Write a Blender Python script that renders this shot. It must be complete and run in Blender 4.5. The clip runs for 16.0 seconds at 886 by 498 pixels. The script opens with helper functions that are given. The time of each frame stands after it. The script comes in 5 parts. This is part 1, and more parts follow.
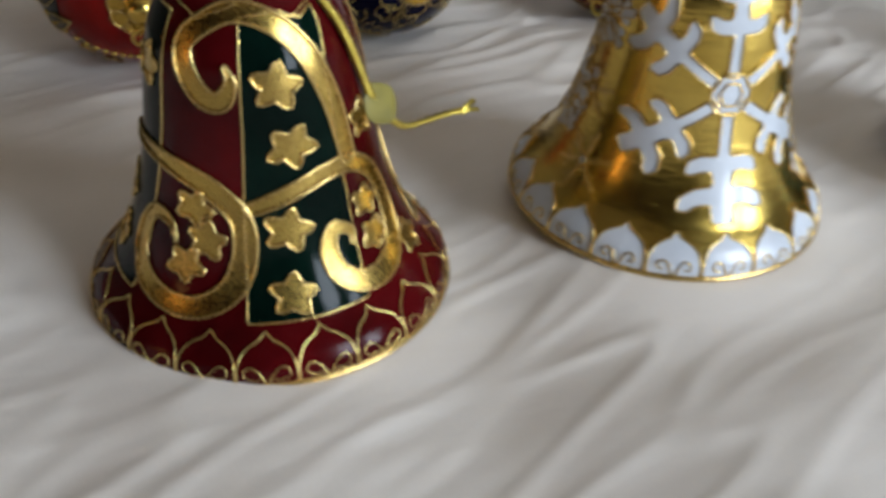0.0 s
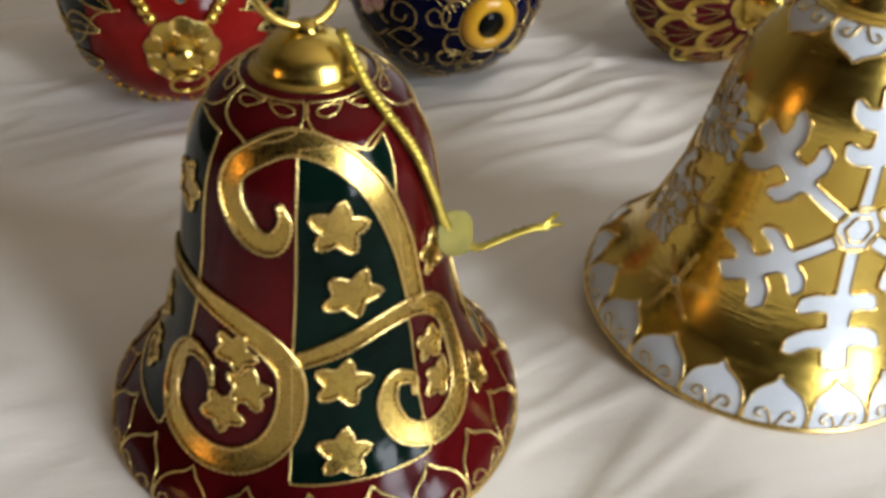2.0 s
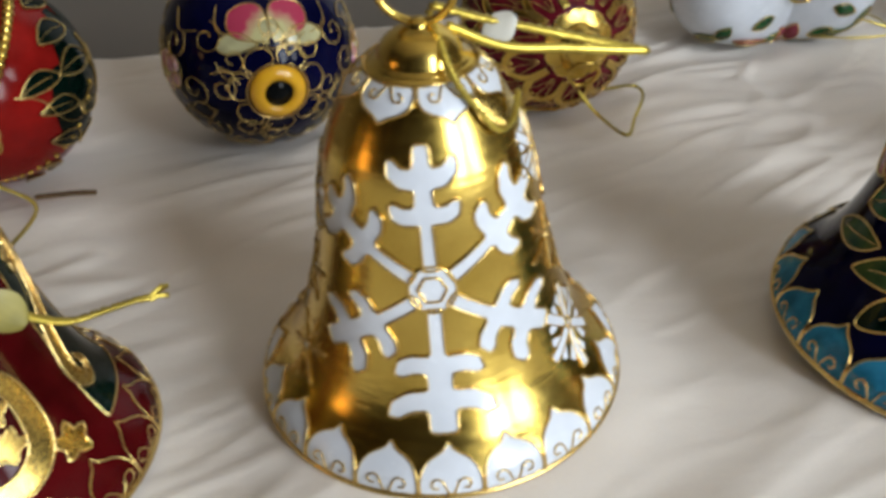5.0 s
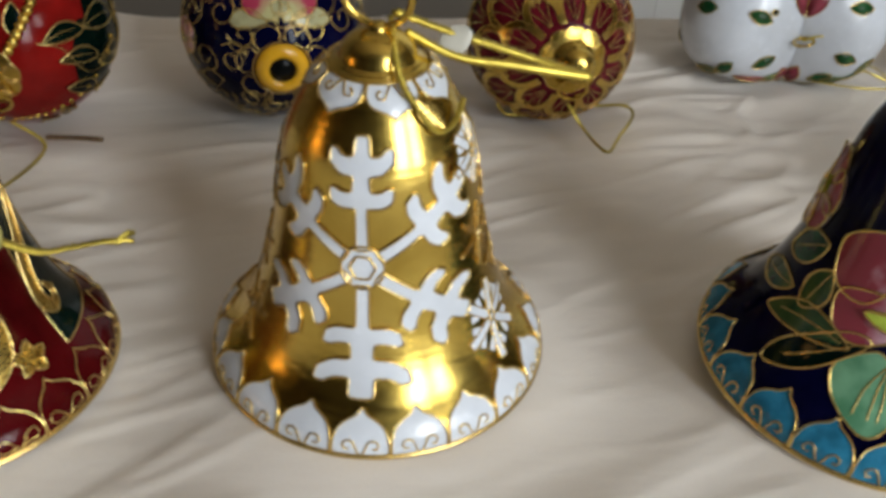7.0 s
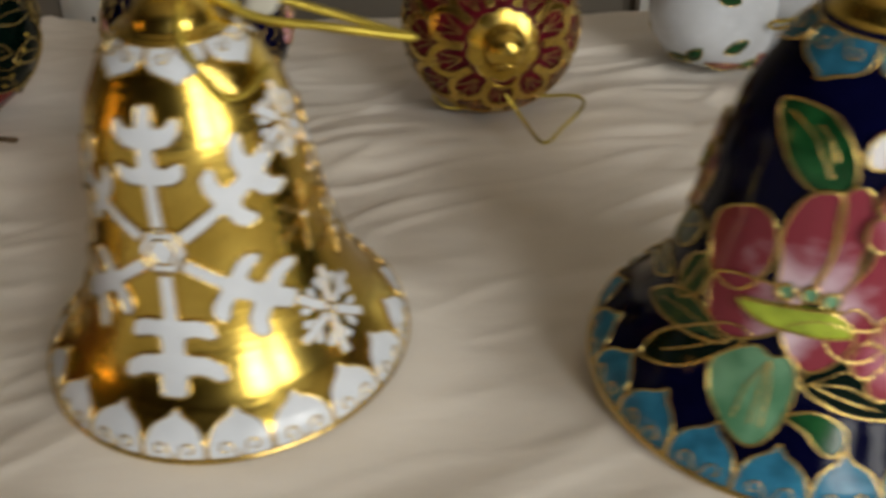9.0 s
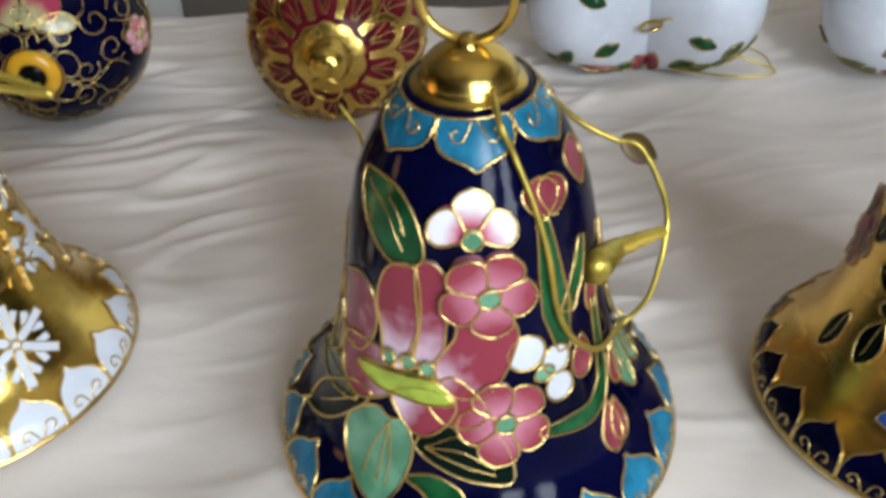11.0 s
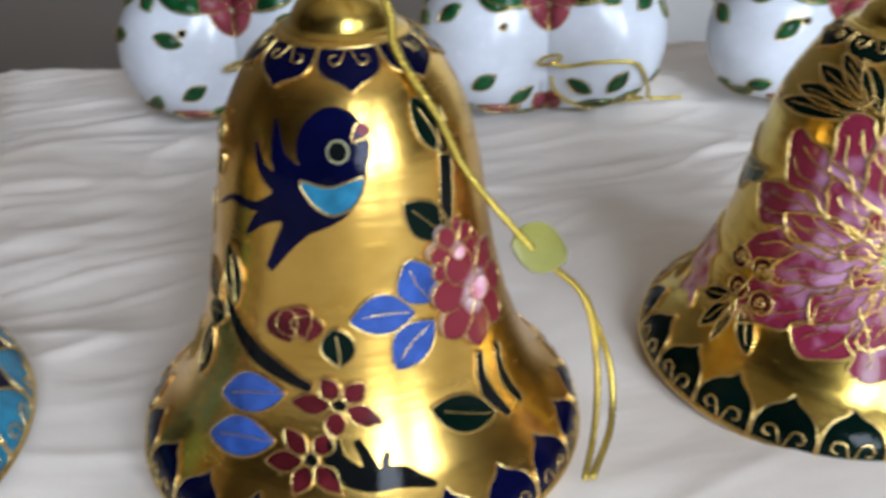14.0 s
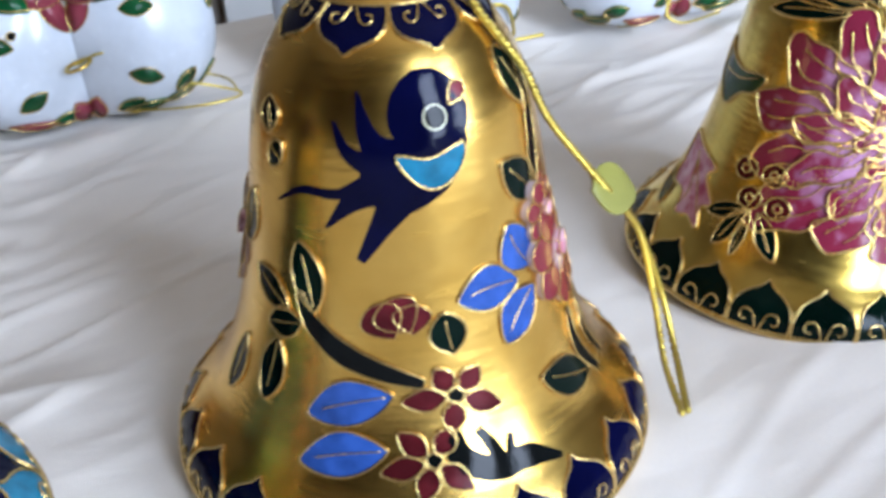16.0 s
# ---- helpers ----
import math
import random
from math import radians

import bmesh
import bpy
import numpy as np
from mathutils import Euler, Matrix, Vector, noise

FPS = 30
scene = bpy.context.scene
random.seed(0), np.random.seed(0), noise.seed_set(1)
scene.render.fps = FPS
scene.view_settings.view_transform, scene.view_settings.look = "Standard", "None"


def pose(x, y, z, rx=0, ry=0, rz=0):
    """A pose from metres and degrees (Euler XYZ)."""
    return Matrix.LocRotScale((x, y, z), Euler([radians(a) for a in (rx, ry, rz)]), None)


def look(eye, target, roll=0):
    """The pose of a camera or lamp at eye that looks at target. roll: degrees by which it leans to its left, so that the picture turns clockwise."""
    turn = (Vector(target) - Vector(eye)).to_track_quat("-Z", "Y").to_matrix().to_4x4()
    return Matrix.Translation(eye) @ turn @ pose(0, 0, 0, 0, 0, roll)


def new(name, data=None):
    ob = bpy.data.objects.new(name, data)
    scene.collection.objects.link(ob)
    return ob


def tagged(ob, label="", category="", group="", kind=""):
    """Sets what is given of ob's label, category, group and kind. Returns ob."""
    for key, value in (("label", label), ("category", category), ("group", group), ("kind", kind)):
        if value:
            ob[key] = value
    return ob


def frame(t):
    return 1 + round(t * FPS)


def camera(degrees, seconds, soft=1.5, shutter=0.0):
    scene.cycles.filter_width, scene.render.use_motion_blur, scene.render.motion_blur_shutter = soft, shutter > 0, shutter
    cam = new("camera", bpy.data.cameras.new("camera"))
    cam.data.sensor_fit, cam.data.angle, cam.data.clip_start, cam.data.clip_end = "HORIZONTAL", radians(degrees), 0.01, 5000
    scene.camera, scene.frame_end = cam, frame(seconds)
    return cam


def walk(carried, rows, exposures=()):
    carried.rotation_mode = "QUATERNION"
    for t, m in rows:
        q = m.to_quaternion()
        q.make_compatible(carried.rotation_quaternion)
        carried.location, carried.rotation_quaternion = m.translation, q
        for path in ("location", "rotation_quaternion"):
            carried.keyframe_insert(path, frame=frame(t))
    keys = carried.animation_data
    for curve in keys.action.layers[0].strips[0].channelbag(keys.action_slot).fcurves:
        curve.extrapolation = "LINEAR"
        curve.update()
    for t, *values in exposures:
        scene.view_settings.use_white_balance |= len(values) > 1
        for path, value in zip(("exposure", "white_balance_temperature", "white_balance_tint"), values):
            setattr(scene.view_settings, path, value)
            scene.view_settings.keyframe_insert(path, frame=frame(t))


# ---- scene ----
U = 0.034            # rim radius of a bell, in metres
cam = camera(48.06, 16.0, soft=3.8, shutter=0.6)
# seconds, place, yaw to the left, pitch, roll
ROWS = [
    (0.0, -0.0876, -0.1847, 0.1097, -11.83, -32.30, 4.26),
    (0.5, -0.0861, -0.1581, 0.1162, -8.89, -36.36, 3.17),
    (1.0, -0.0885, -0.1465, 0.1223, -9.25, -37.42, 4.48),
    (1.5, -0.0902, -0.1477, 0.1207, -9.90, -35.20, 5.82),
    (2.0, -0.0914, -0.1472, 0.1205, -10.48, -34.80, 6.73),
    (2.5, -0.0892, -0.1501, 0.1224, -8.82, -34.74, 5.57),
    (3.0, -0.0792, -0.1537, 0.1254, -7.59, -34.77, 4.10),
    (3.5, -0.0510, -0.1504, 0.1335, -4.63, -36.97, 2.30),
    (4.0, -0.0250, -0.1533, 0.1327, -1.79, -35.32, -0.16),
    (4.5, -0.0136, -0.1519, 0.1319, -2.38, -34.52, 0.48),
    (5.0, 0.0038, -0.1526, 0.1274, 0.97, -32.39, -2.04),
    (5.2, 0.0098, -0.1535, 0.1287, 2.09, -32.33, -2.55),
    (7.3, 0.0279, -0.1659, 0.1361, 3.85, -33.09, 5.12),
    (7.5, 0.0357, -0.1621, 0.1300, 6.95, -32.61, 2.74),
    (8.0, 0.0443, -0.1538, 0.1187, 10.96, -31.47, 0.78),
    (8.5, 0.0402, -0.1502, 0.1228, 9.19, -32.46, 2.86),
    (9.0, 0.0668, -0.1480, 0.1215, 9.71, -31.69, 0.40),
    (9.5, 0.1215, -0.1362, 0.1235, 17.39, -31.92, -2.42),
    (9.7, 0.1325, -0.1333, 0.1247, 17.69, -32.55, -2.89),
    (11.8, 0.1420, -0.1188, 0.1381, 16.00, -34.70, -1.55),
    (12.0, 0.1422, -0.1181, 0.1366, 14.40, -34.54, -0.70),
    (12.5, 0.1570, -0.1128, 0.1256, 11.40, -33.13, -0.26),
    (13.0, 0.2078, -0.1067, 0.1179, 18.75, -31.85, -4.53),
    (13.5, 0.2360, -0.0987, 0.1092, 18.82, -31.31, -3.99),
    (14.0, 0.2351, -0.0922, 0.1041, 12.31, -28.01, -2.66),
    (14.5, 0.2279, -0.0950, 0.0990, 8.48, -27.07, -4.91),
    (15.0, 0.2049, -0.0886, 0.0983, 0.04, -29.29, -5.21),
    (15.5, 0.1944, -0.0862, 0.0996, -2.91, -30.32, -5.47),
    (16.0, 0.1871, -0.0844, 0.1010, -4.86, -30.72, -4.91),
]


def aim(x, y, z, yaw, pitch, roll):
    a, p = radians(yaw), radians(pitch)
    way = Vector((-math.sin(a) * math.cos(p), math.cos(a) * math.cos(p), math.sin(p)))
    eye = Vector((x, y, z))
    return look(eye, eye + way, roll)


EXPOSURES = [(0.0, 0.15, 6100, 10), (1.0, 0.08, 6400, 10), (2.0, 0.58, 6550, 10), (3.5, 0.80, 6350, 10), (4.5, 0.50, 6450, 10), (5.0, 0.32, 6500, 10), (7.5, -0.06, 7080, 10),
             (8.0, -0.20, 7600, 10), (8.5, -0.30, 8000, 11), (9.5, -0.22, 7080, 10), (12.0, 0.46, 5950, 12), (12.5, 0.40, 5800, 12), (13.0, 0.16, 6250, 13), (13.5, 0.18, 6250, 13), (14.0, 0.21, 6000, 13), (14.5, 0.31, 5850, 13), (15.0, 0.61, 5600, 13), (16.0, 0.63, 5540, 13)]
walk(cam, [(r[0], aim(*r[1:])) for r in ROWS], EXPOSURES)

# ---- light: daylight through one window behind and beside the table ----
TURN = 13.5                                   # the bed and the room stand at this angle
ROOM = pose(0.08, 0.0, 0.0, 0, 0, TURN)
world = bpy.data.worlds.new("world")
scene.world = world
world.use_nodes = True
wn = world.node_tree.nodes
sky = wn.new("ShaderNodeTexSky")
sky.sky_type, sky.sun_disc = "NISHITA", False
sky.sun_elevation, sky.sun_rotation = radians(35), radians(200)
wn["Background"].inputs["Strength"].default_value = 0.1
world.node_tree.links.new(sky.outputs[0], wn["Background"].inputs["Color"])

for side in (-1, 1):                          # one for each light of the window
    lamp = bpy.data.lights.new("window_daylight", "AREA")
    lamp.shape, lamp.size, lamp.size_y, lamp.energy = "RECTANGLE", 0.37, 1.12, 24.0
    lamp.color = (0.86, 0.93, 1.0)
    new("window_daylight", lamp).matrix_world = ROOM @ look((0.95 + 0.36 * side, -1.57, 0.62), (0.95 + 0.36 * side, 0, 0.5))

# ---- materials ----


def mat(name, color, rough=0.5, metal=0.0, coat=0.0, vary=0.12, grain=400.0, bump=0.0, second=None, blotch=60.0, rough_vary=0.1, spec=0.5, sheen=0.0, brush=None):
    m = bpy.data.materials.new(name)
    m.use_nodes = True
    nt = m.node_tree
    n, ln = nt.nodes, nt.links
    bs = n["Principled BSDF"]
    co = n.new("ShaderNodeTexCoord")
    big, fine = n.new("ShaderNodeTexNoise"), n.new("ShaderNodeTexNoise")
    big.inputs["Scale"].default_value, big.inputs["Detail"].default_value = blotch, 4
    fine.inputs["Scale"].default_value, fine.inputs["Detail"].default_value = grain, 6
    for t in (big, fine):
        ln.new(co.outputs["Object"], t.inputs["Vector"])
    if brush:
        mp = n.new("ShaderNodeMapping")
        mp.inputs["Scale"].default_value = brush
        ln.new(co.outputs["Object"], mp.inputs["Vector"])
        ln.new(mp.outputs["Vector"], fine.inputs["Vector"])
    ramp = n.new("ShaderNodeValToRGB")
    c2 = second or tuple(max(0.0, c * (1 - 2.2 * vary)) for c in color)
    c1 = tuple(min(1.0, c * (1 + vary)) for c in color)
    ramp.color_ramp.elements[0].position, ramp.color_ramp.elements[1].position = 0.36, 0.64
    ramp.color_ramp.elements[0].color, ramp.color_ramp.elements[1].color = (*c2, 1), (*c1, 1)
    ln.new(big.outputs["Fac"], ramp.inputs["Fac"])
    mix = n.new("ShaderNodeMix")
    mix.data_type, mix.blend_type = "RGBA", "MULTIPLY"
    mix.inputs["Factor"].default_value = min(1.0, vary * 2)
    ln.new(ramp.outputs["Color"], mix.inputs["A"])
    ln.new(fine.outputs["Fac"], mix.inputs["B"])
    ln.new(mix.outputs["Result"], bs.inputs["Base Color"])
    rr = n.new("ShaderNodeMapRange")
    rr.inputs["To Min"].default_value = max(0.02, rough - rough_vary)
    rr.inputs["To Max"].default_value = min(1.0, rough + rough_vary)
    ln.new(fine.outputs["Fac"], rr.inputs["Value"])
    ln.new(rr.outputs["Result"], bs.inputs["Roughness"])
    bs.inputs["Metallic"].default_value = metal
    bs.inputs["Coat Weight"].default_value = coat
    bs.inputs["Coat Roughness"].default_value = 0.06
    bs.inputs["Specular IOR Level"].default_value = spec
    bs.inputs["Sheen Weight"].default_value = sheen
    if bump:
        b = n.new("ShaderNodeBump")
        b.inputs["Strength"].default_value, b.inputs["Distance"].default_value = bump, 0.0002
        ln.new(fine.outputs["Fac"], b.inputs["Height"])
        ln.new(b.outputs["Normal"], bs.inputs["Normal"])
    return m


GOLD = mat("gold_plate", (0.74, 0.53, 0.125), 0.23, 1.0, vary=0.05, grain=700, blotch=70, bump=0.42, second=(0.60, 0.41, 0.08), rough_vary=0.10, brush=(0.22, 0.22, 1.3))
GOLD_WARM = mat("gold_satin_plate", (0.84, 0.55, 0.135), 0.25, 1.0, vary=0.06, grain=700, blotch=90, bump=0.26, second=(0.70, 0.43, 0.085), rough_vary=0.07, brush=(0.22, 0.22, 1.3))
GOLD_DULL = mat("gold_brushed", (0.50, 0.345, 0.085), 0.27, 1.0, vary=0.10, grain=1400, blotch=120, bump=0.12, second=(0.46, 0.31, 0.085))
WIRE = mat("gold_wire", (0.88, 0.64, 0.24), 0.24, 1.0, vary=0.10, grain=2500, bump=0.3)
CORD = mat("gold_cord", (0.86, 0.66, 0.12), 0.32, 0.9, vary=0.2, grain=2500, bump=0.5)
RED = mat("red_enamel", (0.072, 0.003, 0.004), 0.13, coat=0.0, bump=0.2, vary=0.2, spec=0.12)
SCARLET = mat("scarlet_enamel", (0.24, 0.009, 0.007), 0.13, coat=0.0, bump=0.2, vary=0.15, spec=0.14)
GREEN = mat("bottle_green_enamel", (0.002, 0.009, 0.006), 0.07, coat=0.0, bump=0.3, vary=0.2, spec=0.09, rough_vary=0.04)
LEAF = mat("leaf_green_enamel", (0.012, 0.10, 0.03), 0.18, coat=0.06, vary=0.25, blotch=180, bump=0.05, spec=0.22)
OLIVE = mat("olive_enamel", (0.05, 0.09, 0.025), 0.2, coat=0.06, vary=0.25, blotch=180, second=(0.01, 0.06, 0.03), spec=0.22)
JADE = mat("jade_enamel", (0.16, 0.36, 0.22), 0.22, coat=0.1, vary=0.1, blotch=150, second=(0.08, 0.24, 0.13))
LIME = mat("lime_enamel", (0.45, 0.58, 0.06), 0.22, coat=0.1, vary=0.15, blotch=200)
WHITE = mat("white_enamel", (0.66, 0.70, 0.76), 0.24, coat=0.2, vary=0.05, bump=0.05)
NAVY = mat("navy_enamel", (0.002, 0.0025, 0.024), 0.07, coat=0.0, bump=0.3, vary=0.2, spec=0.09, rough_vary=0.04)
COBALT = mat("cobalt_enamel", (0.04, 0.10, 0.38), 0.2, coat=0.06, vary=0.15, blotch=200, spec=0.22)
TURQ = mat("turquoise_enamel", (0.024, 0.20, 0.34), 0.2, coat=0.06, vary=0.15, blotch=200, spec=0.22)
BLACK = mat("black_enamel", (0.006, 0.007, 0.007), 0.07, coat=0.0, bump=0.3, vary=0.2, spec=0.09, rough_vary=0.04)
PINK = mat("pink_enamel", (0.28, 0.055, 0.078), 0.22, coat=0.06, vary=0.15, blotch=140, second=(0.20, 0.03, 0.045), spec=0.22)
BLUSH = mat("blush_enamel", (0.78, 0.52, 0.60), 0.22, coat=0.1, vary=0.1, blotch=260, second=(0.60, 0.16, 0.24))
LILAC = mat("lilac_enamel", (0.72, 0.42, 0.60), 0.2, coat=0.1, vary=0.1, blotch=300, second=(0.45, 0.06, 0.14))
MAROON = mat("maroon_enamel", (0.16, 0.012, 0.02), 0.2, coat=0.0, bump=0.2, vary=0.2, blotch=200, spec=0.12)
ROSE = mat("rose_enamel", (0.105, 0.012, 0.016), 0.2, coat=0.0, bump=0.2, vary=0.2, blotch=200, spec=0.12)
YELLOW = mat("amber_enamel", (0.80, 0.42, 0.02), 0.2, coat=0.1, vary=0.1)
CREAM = mat("cream_enamel", (0.42, 0.40, 0.22), 0.2, coat=0.1, vary=0.1, blotch=220)
TAG = mat("tag_foil", (0.32, 0.27, 0.05), 0.45, 0.1, vary=0.2, bump=0.2)
PALE_TAG = mat("pale_tag", (0.62, 0.60, 0.52), 0.5, vary=0.1)
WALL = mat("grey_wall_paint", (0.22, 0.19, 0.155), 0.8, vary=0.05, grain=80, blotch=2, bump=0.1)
# unseen walls: room dimness put into the colour, keeps enamel reflections dark
WALL_DIMMED = mat("dimmed_wall_colour", (0.075, 0.055, 0.036), 0.8, vary=0.08, grain=80, blotch=2, bump=0.1)
CEIL = mat("ceiling_paint", (0.66, 0.56, 0.44), 0.85, vary=0.04, grain=80, blotch=2)
FLOOR = mat("floor_carpet", (0.14, 0.11, 0.08), 0.95, vary=0.2, grain=300, blotch=8, bump=0.4)
TRIM = mat("white_trim_paint", (0.78, 0.77, 0.74), 0.45, vary=0.04, grain=60, blotch=5)


def cloth_mat():
    m = mat("white_cotton", (0.86, 0.80, 0.73), 0.85, vary=0.04, grain=1800, blotch=14, spec=0.2, sheen=0.15, second=(0.83, 0.765, 0.69))
    nt = m.node_tree
    n, ln = nt.nodes, nt.links
    bs = n["Principled BSDF"]
    co = n.new("ShaderNodeTexCoord")
    mp = n.new("ShaderNodeMapping")
    mp.inputs["Scale"].default_value = (0.35, 1.0, 1.0)
    ln.new(co.outputs["Object"], mp.inputs["Vector"])
    w1, w2 = n.new("ShaderNodeTexWave"), n.new("ShaderNodeTexWave")
    w1.bands_direction, w2.bands_direction = "X", "Y"
    for w in (w1, w2):
        w.inputs["Scale"].default_value = 700
        w.inputs["Distortion"].default_value = 1.5
        ln.new(co.outputs["Object"], w.inputs["Vector"])
    ns = n.new("ShaderNodeTexNoise")
    ns.inputs["Scale"].default_value, ns.inputs["Detail"].default_value = 140, 5
    ln.new(mp.outputs["Vector"], ns.inputs["Vector"])
    add = n.new("ShaderNodeMath")
    ln.new(w1.outputs["Fac"], add.inputs[0]), ln.new(w2.outputs["Fac"], add.inputs[1])
    b1, b2 = n.new("ShaderNodeBump"), n.new("ShaderNodeBump")
    b1.inputs["Strength"].default_value, b1.inputs["Distance"].default_value = 0.35, 0.0012
    b2.inputs["Strength"].default_value, b2.inputs["Distance"].default_value = 0.25, 0.00015
    ln.new(ns.outputs["Fac"], b1.inputs["Height"])
    ln.new(add.outputs[0], b2.inputs["Height"])
    ln.new(b1.outputs["Normal"], b2.inputs["Normal"])
    ln.new(b2.outputs["Normal"], bs.inputs["Normal"])
    return m


COTTON = cloth_mat()

# ---- mesh helpers ----


def mesh_of(name, bm, material, smooth=True):
    me = bpy.data.meshes.new(name)
    bm.normal_update()
    bm.to_mesh(me)
    bm.free()
    me.materials.append(material)
    for p in me.polygons:
        p.use_smooth = smooth
    return me


def part(name, bm, material, parent, label="", smooth=True):
    ob = new(name, mesh_of(name, bm, material, smooth))
    ob.parent = parent
    if label:
        ob["label"] = label
    return ob


def box(bm, x0, y0, z0, x1, y1, z1):
    v = [bm.verts.new((x, y, z)) for z in (z0, z1) for x, y in ((x0, y0), (x1, y0), (x1, y1), (x0, y1))]
    for f in ((3, 2, 1, 0), (4, 5, 6, 7), (0, 1, 5, 4), (1, 2, 6, 5), (2, 3, 7, 6), (3, 0, 4, 7)):
        bm.faces.new([v[i] for i in f])
    return v


def box_ob(name, size, material, bevel=0.0):
    bm = bmesh.new()
    box(bm, *size)
    if bevel:
        bmesh.ops.bevel(bm, geom=bm.edges[:], offset=bevel, segments=2, affect="EDGES")
    ob = new(name, mesh_of(name, bm, material, False))
    ob.matrix_world = ROOM
    return ob


def smooth_line(pts, closed=False, step=8):
    """Catmull-Rom through a few control points."""
    n, out = len(pts), []
    p = [Vector(q) for q in pts]
    for i in range(n if closed else n - 1):
        a = p[(i - 1) % n] if closed or i else p[0] * 2 - p[1]
        b, c = p[i], p[(i + 1) % n]
        d = p[(i + 2) % n] if closed or i < n - 2 else p[-1] * 2 - p[-2]
        for k in range(step):
            t = k / step
            out.append(0.5 * (2 * b + (c - a) * t + (2 * a - 5 * b + 4 * c - d) * t * t + (3 * b - a - 3 * c + d) * t ** 3))
    if not closed:
        out.append(p[-1])
    return out


def resample(pts, step, closed=False):
    p = [Vector(q) for q in pts]
    if closed:
        p = p + [p[0]]
    ln = [0.0]
    for a, b in zip(p, p[1:]):
        ln.append(ln[-1] + (b - a).length)
    n = max(3 if closed else 1, int(ln[-1] / step + 0.5))
    out, j = [], 0
    for i in range(n if closed else n + 1):
        s = ln[-1] * i / n
        while j < len(ln) - 2 and ln[j + 1] < s:
            j += 1
        w = (s - ln[j]) / max(1e-12, ln[j + 1] - ln[j])
        out.append(p[j].lerp(p[j + 1], min(1.0, max(0.0, w))))
    return out


def tube(bm, pts, radius, sides=6, closed=False, bead=0.0, twist=0.0, taper=None):
    """A tube along 3D points; bead swells every other ring."""
    n = len(pts)
    if n < 2:
        return
    rings, up = [], Vector((0.13, 0.21, 0.97)).normalized()
    for i, p in enumerate(pts):
        a = pts[(i - 1) % n] if closed or i else p
        c = pts[(i + 1) % n] if closed or i < n - 1 else p
        t = (Vector(c) - Vector(a)).normalized()
        if t.length < 0.5:
            t = Vector((1, 0, 0))
        side = t.cross(up)
        side = side.normalized() if side.length > 1e-4 else t.orthogonal().normalized()
        up = side.cross(t).normalized()
        r = radius * (1 + bead * (1 if i % 2 else -1)) * (taper(i / max(1, n - 1)) if taper else 1)
        rings.append([bm.verts.new(Vector(p) + r * (math.cos(2 * math.pi * k / sides + twist * i) * side + math.sin(2 * math.pi * k / sides + twist * i) * up)) for k in range(sides)])
    for i in range(n if closed else n - 1):
        a, b = rings[i], rings[(i + 1) % n]
        for k in range(sides):
            bm.faces.new((a[k], a[(k + 1) % sides], b[(k + 1) % sides], b[k]))
    if not closed:
        bm.faces.new(rings[0][::-1])
        bm.faces.new(rings[-1])


def lathe(bm, prof, seg=96, closed_loop=False):
    """Turn a profile of (radius, height) about z."""
    rings = []
    for r, z in prof:
        if r < 1e-6:
            rings.append([bm.verts.new((0, 0, z))])
        else:
            rings.append([bm.verts.new((r * math.sin(2 * math.pi * k / seg), -r * math.cos(2 * math.pi * k / seg), z)) for k in range(seg)])
    pairs = list(zip(rings, rings[1:]))
    if closed_loop:
        pairs.append((rings[-1], rings[0]))
    for a, b in pairs:
        for k in range(seg):
            k2 = (k + 1) % seg
            if len(a) == 1 and len(b) == 1:
                break
            if len(a) == 1:
                bm.faces.new((a[0], b[k2], b[k]))
            elif len(b) == 1:
                bm.faces.new((a[k], a[k2], b[0]))
            else:
                bm.faces.new((a[k], a[k2], b[k2], b[k]))


# ---- the room ----
def room_piece(name, size, material, label, category, bevel=0.0):
    return tagged(box_ob(name, size, material, bevel), label, category, kind="structure")


BACK = 0.232            # where the bed ends, in the room's own axes
room_piece("floor", (-2.6, -1.8, -0.64, 2.6, 0.88, -0.58), FLOOR, "brown carpeted bedroom floor", "floor")
room_piece("ceiling", (-2.6, -1.8, 1.9, 2.6, 0.88, 1.96), CEIL, "cream white painted bedroom ceiling", "ceiling")
room_piece("wall_back", (-2.6, 0.76, -0.58, 2.6, 0.88, 1.9), WALL, "plain warm grey painted wall behind the bed", "wall")
# side walls out of view, their dark colour stands in for a dim room
room_piece("wall_west", (-2.7, -1.8, -0.58, -2.6, 0.88, 1.9), WALL_DIMMED, "plain side wall out of view, darkened to dim reflections", "wall")
room_piece("wall_east", (2.6, -1.8, -0.58, 2.7, 0.88, 1.9), WALL_DIMMED, "plain side wall out of view, darkened to dim reflections", "wall")


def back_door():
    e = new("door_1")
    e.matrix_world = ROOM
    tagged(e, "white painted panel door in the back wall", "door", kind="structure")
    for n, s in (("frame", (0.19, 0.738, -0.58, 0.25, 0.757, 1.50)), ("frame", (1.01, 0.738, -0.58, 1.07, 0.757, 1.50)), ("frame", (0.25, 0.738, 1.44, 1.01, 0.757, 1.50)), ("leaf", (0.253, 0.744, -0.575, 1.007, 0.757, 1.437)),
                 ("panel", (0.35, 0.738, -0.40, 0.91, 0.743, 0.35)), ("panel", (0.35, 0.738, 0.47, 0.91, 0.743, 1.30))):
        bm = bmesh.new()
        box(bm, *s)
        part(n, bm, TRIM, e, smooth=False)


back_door()


